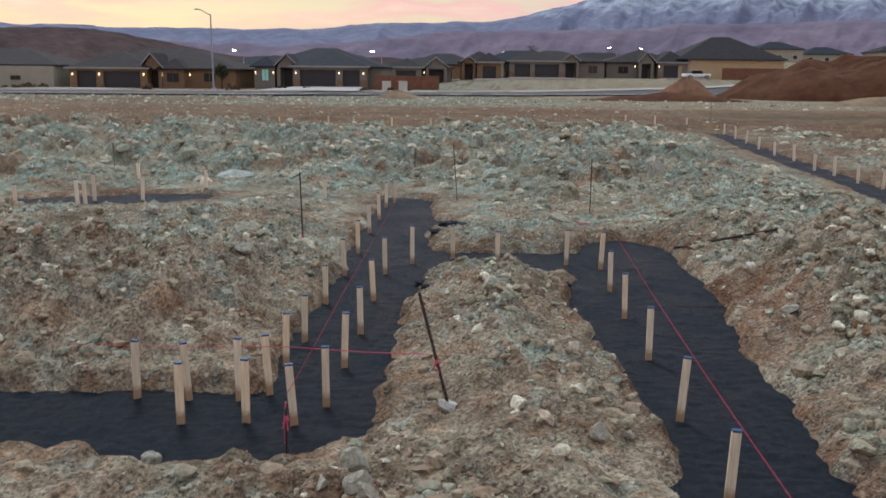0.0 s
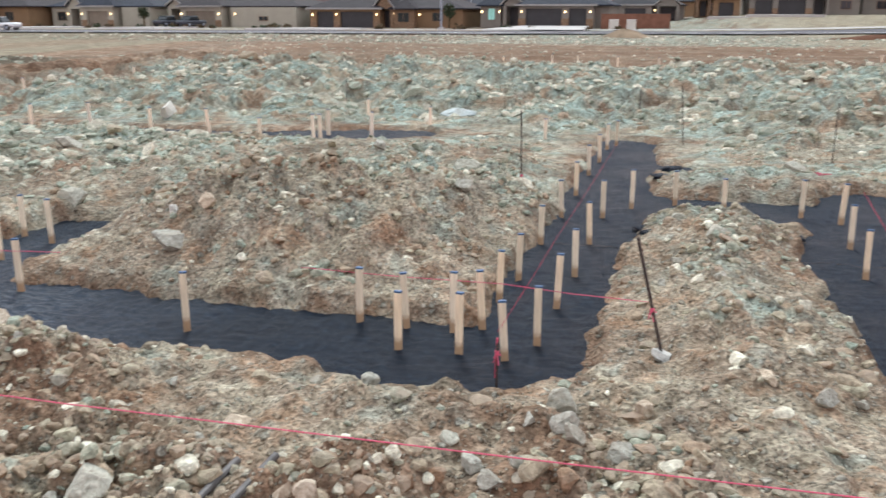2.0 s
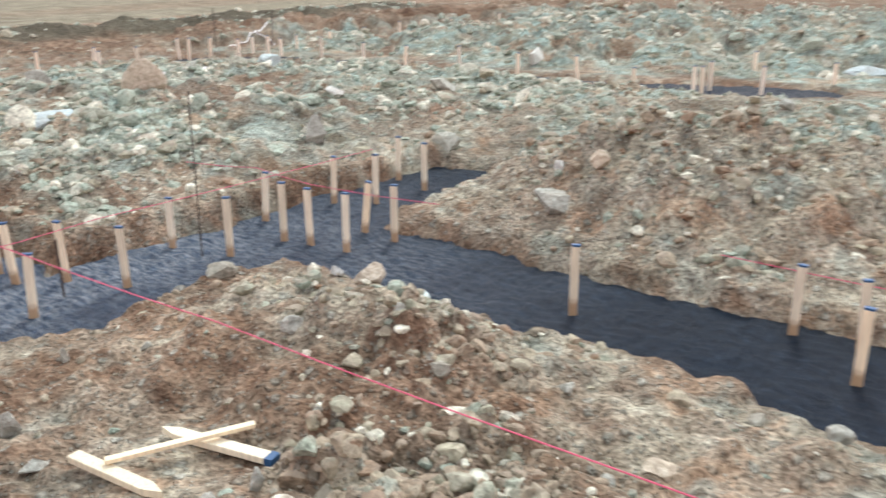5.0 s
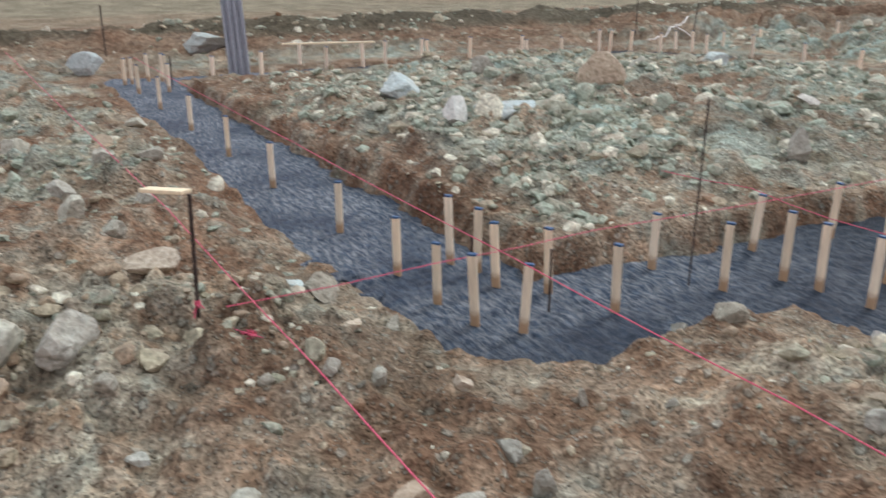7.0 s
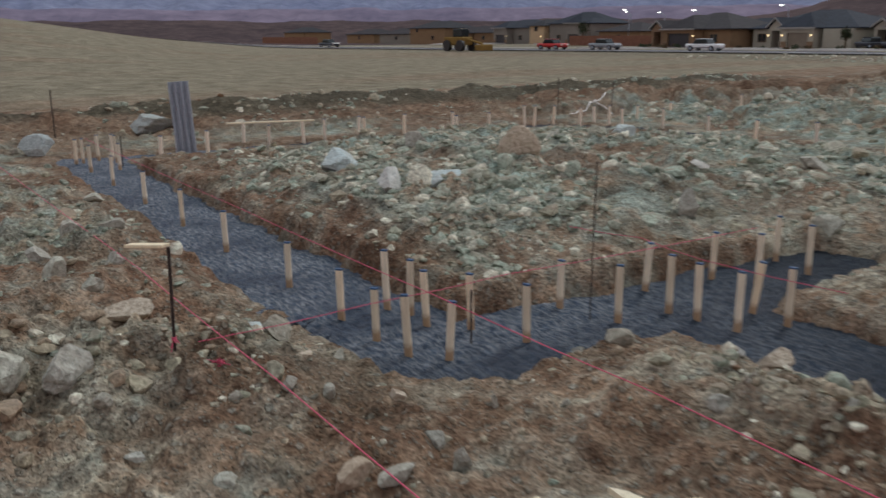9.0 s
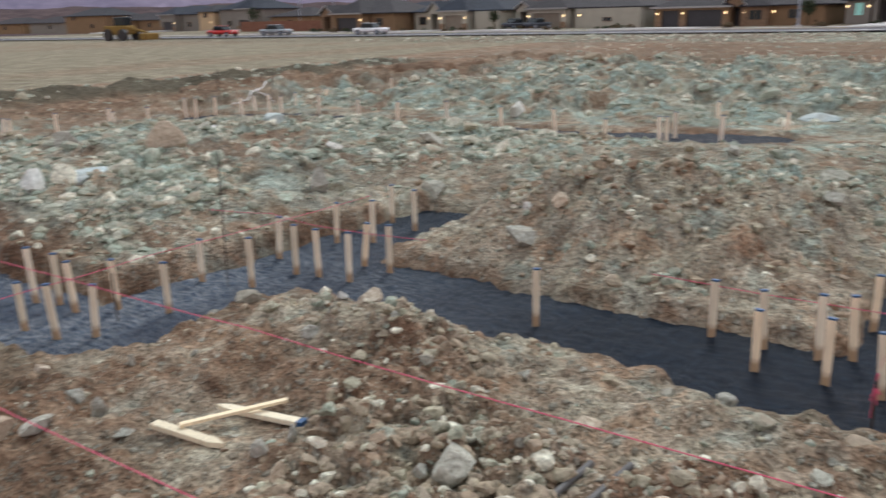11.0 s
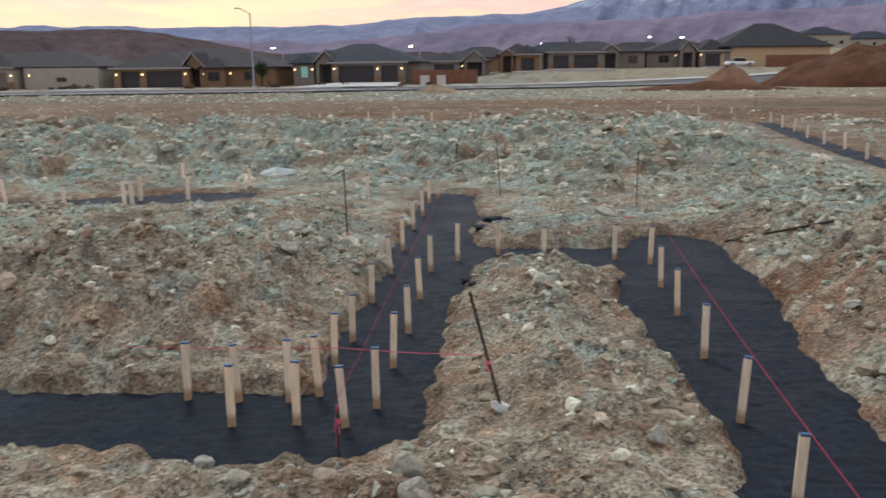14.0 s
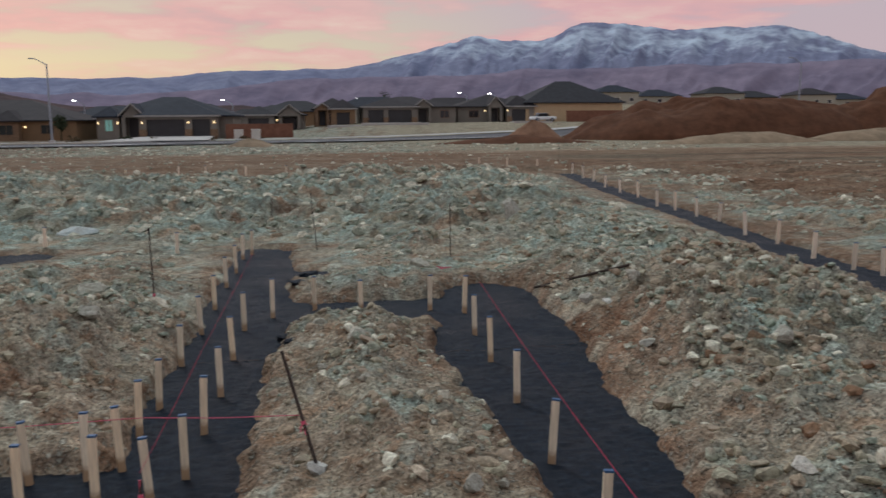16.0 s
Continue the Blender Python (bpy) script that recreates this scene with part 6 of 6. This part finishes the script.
def bush(x, y, s, seed, material=None):
    """A low shrub of many small twig tufts."""
    r = random.Random(seed)
    bm = bmesh.new()
    for _ in range(46):
        a, e, q = r.uniform(0, 6.28), r.uniform(0, 1.2), r.uniform(0.4, 1.0) * s
        c = Vector((math.cos(a) * math.cos(e) * q, math.sin(a) * math.cos(e) * q, math.sin(e) * q * 0.8))
        d = s * r.uniform(0.10, 0.2)
        vs = [bm.verts.new(c + Vector((r.gauss(0, d), r.gauss(0, d), r.gauss(0, d)))) for _ in range(4)]
        for f in ((0, 1, 2), (0, 2, 3), (0, 3, 1), (1, 3, 2)):
            bm.faces.new([vs[k] for k in f])
    ob = part("shrub", bm, material or BRUSH)
    ob.location = (x, y, z_at(x, y))
    return tagged(ob, "low dry shrub in a front yard", "shrub", group="shrubs in front of the houses")


brng = random.Random(8)
for k in range(46):
    x = brng.uniform(-112, 2)
    y = 100 + brng.uniform(2, 10) - max(0, (-60 - x)) * 0.12
    bush(x, y, brng.uniform(0.4, 0.9), k, brng.choice((BRUSH, BRUSH, GREEN)))


def tree(x, y, h, seed):
    r = random.Random(seed)
    root = new("tree")
    root.location = (x, y, z_at(x, y))
    bm = bmesh.new()
    bmesh.ops.create_cone(bm, cap_ends=True, segments=8, radius1=0.16, radius2=0.07, depth=h * 0.6, matrix=Matrix.Translation((0, 0, h * 0.3)))
    for k in range(7):
        a = k * 0.9
        rod(bm, (0, 0, h * (0.3 + 0.04 * k)), (math.cos(a) * h * 0.22, math.sin(a) * h * 0.22, h * (0.55 + 0.05 * k)), 0.035, 5)
    part("trunk", bm, BRUSH, root)
    bm = bmesh.new()
    for _ in range(260):
        v = Vector((r.gauss(0, 1), r.gauss(0, 1), r.gauss(0, 1))).normalized() * r.uniform(0.3, 1.0)
        c = Vector((v.x * h * 0.26, v.y * h * 0.26, h * 0.68 + v.z * h * 0.30))
        vs = [bm.verts.new(c + Vector((r.gauss(0, 0.16), r.gauss(0, 0.16), r.gauss(0, 0.16)))) for _ in range(3)]
        bm.faces.new(vs)
    part("crown", bm, GREEN, root)
    tagged(root, "dark leafy tree beyond the houses", "tree", group="trees beyond the houses")


for k, (x, y, h) in enumerate(((17.5, 205, 7.5), (14.5, 207, 6.0), (-30.5, 112, 3.2), (-74.0, 108, 3.0), (-113, 120, 4.0), (-140, 118, 5))):
    tree(x, y, h, 40 + k)


def car(x, y, yaw, paint, label):
    root = new("car")
    root.matrix_world = pose(x, y, z_at(x, y) + 0.1, 0, 0, yaw)
    bm = boxm(-2.25, 2.25, -0.88, 0.88, 0.32, 0.86, 0.16)
    part("body", bm, paint, root)
    bm = boxm(-1.25, 0.95, -0.78, 0.78, 0.84, 1.42, 0.1)
    for v in bm.verts:
        if v.co.z > 1.2:
            v.co.x = -0.15 + (v.co.x + 0.15) * 0.72
    part("cabin", bm, GLASS, root)
    part("roof_panel", boxm(-0.95, 0.65, -0.68, 0.68, 1.41, 1.46, 0.02), paint, root)
    for sx in (-1.4, 1.4):
        for sy in (-0.86, 0.86):
            bm = bmesh.new()
            bmesh.ops.create_cone(bm, cap_ends=True, segments=16, radius1=0.33, radius2=0.33, depth=0.22, matrix=Matrix.Translation((sx, sy, 0.33)) @ Matrix.Rotation(radians(90), 4, "X"))
            wh = part("wheel", bm, BLACK, root)
            bm = bmesh.new()
            bmesh.ops.create_cone(bm, cap_ends=True, segments=12, radius1=0.19, radius2=0.19, depth=0.24, matrix=Matrix.Translation((sx, sy, 0.33)) @ Matrix.Rotation(radians(90), 4, "X"))
            part("rim", bm, GALV, wh)
    for sy in (-0.6, 0.6):
        part("headlight", boxm(2.2, 2.27, sy - 0.16, sy + 0.16, 0.58, 0.72, 0.02), TRIM, root)
    return tagged(root, label, "car", group="cars by the road")


CAR_WHITE = m_plain("white_car_paint", (0.75, 0.76, 0.78), 0.3, 0, 0.03, 1, 0)
CAR_RED = m_plain("red_car_paint", (0.50, 0.03, 0.03), 0.3, 0, 0.05, 1, 0)
CAR_DARK = m_plain("dark_car_paint", (0.03, 0.035, 0.05), 0.3, 0, 0.05, 1, 0)
CAR_GREY = m_plain("grey_car_paint", (0.30, 0.33, 0.36), 0.3, 0.3, 0.05, 1, 0)
car(-74.5, 81.5, 10, CAR_WHITE, "white car on the road")
car(-98, 77, 10, CAR_RED, "red car on the road")
car(-90.5, 80, 10, CAR_GREY, "silver car on the road")
car(-66.2, 107.5, 80, CAR_DARK, "dark car parked in a driveway")
car(-70.5, 108.5, 80, CAR_DARK, "dark car parked in a driveway")
car(39.2, 143, 10, CAR_WHITE, "white car parked by a house")
car(-150, 66, 10, CAR_DARK, "dark blue car on the road")


def loader(x, y):
    """A small yellow site machine with its arm down."""
    root = new("loader")
    root.matrix_world = pose(x, y, z_at(x, y), 0, 0, 8)
    Y = m_plain("yellow_machine_paint", (0.22, 0.14, 0.045), 0.8, 0, 0.2, 2)
    part("body", boxm(-2.6, 1.4, -1.0, 1.0, 0.8, 1.9, 0.12), Y, root)
    part("cab", boxm(-0.9, 0.9, -0.75, 0.75, 1.9, 3.0, 0.08), GLASS, root)
    bm = bmesh.new()
    rod(bm, (1.2, 0, 1.6), (4.4, 0, 1.0), 0.16)
    part("arm", bm, Y, root)
    part("bucket", boxm(4.2, 5.3, -1.2, 1.2, 0.1, 0.9, 0.1), Y, root)
    for sx in (-1.7, 1.1):
        for sy in (-1.05, 1.05):
            bm = bmesh.new()
            bmesh.ops.create_cone(bm, cap_ends=True, segments=18, radius1=0.75, radius2=0.75, depth=0.45, matrix=Matrix.Translation((sx, sy, 0.75)) @ Matrix.Rotation(radians(90), 4, "X"))
            part("wheel", bm, BLACK, root)
    tagged(root, "dusty yellow wheel loader parked by the road", "loader")


loader(-103, 65)


def dirt_pile(x, y, rx, ry, h, seed, yaw=0, label="heap of loose red earth", material=None, flat=1.0):
    """A heap with gullied sides."""
    na, nr = 96, 26
    a = np.linspace(0, 2 * np.pi, na, endpoint=False)
    r = np.linspace(0, 1, nr)
    A, R = np.meshgrid(a, r, indexing="ij")
    lx, ly = R * np.cos(A) * rx, R * np.sin(A) * ry
    wob = 1 + 0.12 * fbm(np.cos(A) * 1.5 + seed, np.sin(A) * 1.5, 3, seed)
    z = h * np.sin(0.5 * np.pi * np.clip((1 - R) * flat * 0.9, 0, 1)) ** 0.95 * (0.8 + 0.35 * fbm(lx * 0.25 + seed, ly * 0.25, 4, seed)) - 0.5 * (R > 0.99)
    z = z + 0.05 * h * fbm(A * 6, R * 1.2 + seed, 2, seed + 3) * (1 - R) * 1.5
    v = np.stack([lx * wob, ly * wob, z], -1).reshape(-1, 3)
    idx = np.arange(na * nr).reshape(na, nr)
    n2 = np.roll(idx, -1, 0)
    f = np.stack([idx[:, :-1], idx[:, 1:], n2[:, 1:], n2[:, :-1]], -1).reshape(-1, 4)
    ob = new("earth_mound", mesh_np("earth_mound", v, f, material or RED_EARTH, True))
    ob.matrix_world = pose(x, y, z_at(x, y) - 0.1, 0, 0, yaw)
    tagged(ob, label, "mound", group="mounds of earth beyond the site")


dirt_pile(47, 90, 20, 9, 4.6, 3, 4, "long heap of loose red-brown earth", flat=2.0)
dirt_pile(73, 90, 22, 10, 5.4, 5, 0, "long heap of loose red-brown earth", flat=1.8)
dirt_pile(98, 88, 20, 9, 5.6, 6, 0, "long heap of loose red-brown earth", flat=1.8)
dirt_pile(22.6, 86, 3.6, 3.2, 2.4, 7, 0, "small cone of pinkish brown earth", PINK_EARTH)
dirt_pile(19, 79, 9, 2.2, 1.0, 8, -4, "low bank of dark red earth")
dirt_pile(38, 72, 9.0, 2.6, 1.0, 9, 3, "long low bank of pale tan earth", PALE_EARTH, 1.6)
dirt_pile(56, 74, 11.0, 3, 1.3, 12, -3, "long low bank of pale tan earth", PALE_EARTH, 1.6)
dirt_pile(-5.2, 78, 2.4, 1.6, 1.0, 10, 0, "small heap of pale earth by the road", PALE_EARTH)


# ---- distant hills and snow-capped range ----
def m_hill(name, lo, hi, snow=None, scale=0.004):
    m, nt, b = mat(name)
    p = position(nt)
    st = nt.nodes.new("ShaderNodeMapping")
    st.inputs["Scale"].default_value = (1, 1, 1.3)
    nt.links.new(p, st.inputs[0])
    n, n2 = noise_tex(nt, st.outputs[0], scale, 6, 0.65), noise_tex(nt, st.outputs[0], scale * 4, 5, 0.7)
    col = ramp(nt, n, [(0.32, lo), (0.68, hi)])
    col = mixc(nt, 1.0, col, ramp(nt, n2, [(0.3, (0.8, 0.8, 0.82)), (0.7, (1.17, 1.15, 1.14))]), "MULTIPLY")
    if snow:
        sx = nt.nodes.new("ShaderNodeSeparateXYZ")
        nt.links.new(p, sx.inputs[0])
        nz = nt.nodes.new("ShaderNodeSeparateXYZ")
        nt.links.new(nt.nodes.new("ShaderNodeNewGeometry").outputs["Normal"], nz.inputs[0])
        a = node(nt, "ShaderNodeMath", op="MULTIPLY_ADD")
        nt.links.new(n2, a.inputs[0])
        a.inputs[1].default_value = 260.0
        nt.links.new(sx.outputs[2], a.inputs[2])
        mr = nt.nodes.new("ShaderNodeMapRange")
        nt.links.new(a.outputs[0], mr.inputs[0])
        mr.inputs[1].default_value, mr.inputs[2].default_value = snow - 20, snow + 60
        n5 = noise_tex(nt, st.outputs[0], 0.0075, 5, 0.6)
        ms = node(nt, "ShaderNodeMath", op="MULTIPLY")
        nt.links.new(mr.outputs[0], ms.inputs[0])
        nt.links.new(ramp(nt, n5, [(0.40, (0, 0, 0)), (0.62, (1, 1, 1))]), ms.inputs[1])
        # snow colour dulled to blue, haze of distance included
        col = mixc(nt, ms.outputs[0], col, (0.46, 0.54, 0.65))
    nt.links.new(col, b.inputs["Base Color"])
    b.inputs["Roughness"].default_value = 1.0
    b.inputs["Specular IOR Level"].default_value = 0.0
    return m


def ridge(name, r0, r1, a0, a1, elev, material, label, seed, jag, step=0.09, rows=26):
    """A range seen from the site: its crest follows elev(yaw) in degrees; spurs run down towards the viewer."""
    yaw = np.arange(a0, a1, step)
    t = np.linspace(0, 1, rows)
    Y, T = np.meshgrid(yaw, t, indexing="ij")
    r = r0 + (r1 - r0) * T
    crest = np.tan(np.radians(elev(yaw))) * r1 + 2.4
    spur = 1 - np.abs(fbm(Y * 0.55 + 2.5 * T, T * 2.0 + seed, 4, seed))
    prof = T ** 1.25 * (0.62 + 0.38 * T + 0.33 * (spur - 0.75) * 4 * T * (1 - T) * 1.6)
    z = crest[:, None] * np.clip(prof, 0, 1.1) - 40 * (1 - T)
    z = z + jag * np.tan(np.radians(1)) * r * fbm(Y * 1.3, T * 5 + seed, 4, seed + 9) * T
    a = np.radians(Y)
    v = np.stack([-np.sin(a) * r, np.cos(a) * r, z], -1)
    back = v[:, -1:, :].copy()
    back[..., :2] *= 1.02
    back[..., 2] = -60
    v = np.concatenate([v, back], 1)
    n, k = v.shape[:2]
    idx = np.arange(n * k).reshape(n, k)
    f = np.stack([idx[:-1, :-1], idx[:-1, 1:], idx[1:, 1:], idx[1:, :-1]], -1).reshape(-1, 4)[:, ::-1]
    ob = new(name, mesh_np(name, v.reshape(-1, 3), f, material, True))
    return tagged(ob, label, "mountains", kind="structure")


# range and mesa: pale blue-violet haze is painted into both base colours
HILL_FAR = m_hill("haze_tinted_mountain", (0.165, 0.185, 0.285), (0.22, 0.24, 0.335), 440, 0.003)
HILL_MESA = m_hill("hazy_purple_mesa", (0.165, 0.145, 0.205), (0.22, 0.185, 0.245), None, 0.003)
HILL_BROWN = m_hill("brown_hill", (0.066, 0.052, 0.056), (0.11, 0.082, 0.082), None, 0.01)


def e_far(y):
    return 2.6 + 0.7 * sstep(14, 0, y) + 1.7 * sstep(-1, -11, y) + 0.3 * np.exp(-((y + 10.9) / 0.8) ** 2) + 1.0 * sstep(-15, -18, y) - 0.55 * sstep(-19.5, -24, y) - 1.9 * sstep(-29, -37, y) + 0.08 * vnoise(y * 0.6, y * 0, 4) + 0.05 * sstep(0, -8, y) * vnoise(y * 2.3, y * 0, 5)


def e_mesa(y):
    return 1.7 + 1.1 * sstep(12, -4, y) + 0.45 * sstep(-6, -18, y) + 0.12 * vnoise(y * 0.5, y * 0, 14)


def e_brown(y):
    return 0.35 + 1.45 * sstep(13, 24, y) * (1 - sstep(30, 42, y)) + 0.6 * sstep(-6, 6, y) + 0.10 * vnoise(y * 0.6, y * 0, 24)


ridge("mountain_range", 3000, 4700, -60, 140, e_far, HILL_FAR, "distant snow-capped mountain range with painted blue haze, under dusk sky", 2, 0.05)
ridge("mesa", 2100, 2900, -60, 140, e_mesa, HILL_MESA, "long purple mesa slopes below the mountains, haze painted in", 6, 0.05)
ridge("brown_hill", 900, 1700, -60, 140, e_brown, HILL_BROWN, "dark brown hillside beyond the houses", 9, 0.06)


def far_town():
    """Specks of houses on the far slope."""
    r = np.random.RandomState(5)
    vs, fs, n = [], [], 0
    q = np.array([[-1, -1, 0], [1, -1, 0], [1, 1, 0], [-1, 1, 0], [-1, -1, 1], [1, -1, 1], [1, 1, 1], [-1, 1, 1]], float)
    quad = np.array([[0, 1, 5, 4], [1, 2, 6, 5], [2, 3, 7, 6], [3, 0, 4, 7], [4, 5, 6, 7]])
    for _ in range(420):
        yaw = radians(r.uniform(-40, 45))
        t = r.uniform(0.05, 0.35) ** 1.3
        rr = 900 + 800 * t
        z = (math.tan(radians(float(e_brown(np.array([math.degrees(yaw)]))[0]))) * 1700 + 2.4) * (t ** 1.25 * (0.62 + 0.38 * t)) - 40 * (1 - t) + r.uniform(6, 14)
        s = np.array([r.uniform(4, 9), r.uniform(4, 8), r.uniform(4, 8)])
        vs.append(q * s + [-math.sin(yaw) * rr, math.cos(yaw) * rr, z])
        fs.append(quad + n)
        n += 8
    ob = new("far_town", mesh_np("far_town", np.concatenate(vs), np.concatenate(fs), STUCCO_PALE, False))
    tagged(ob, "pale specks of houses on the far slope", "houses", kind="stuff")


far_town()
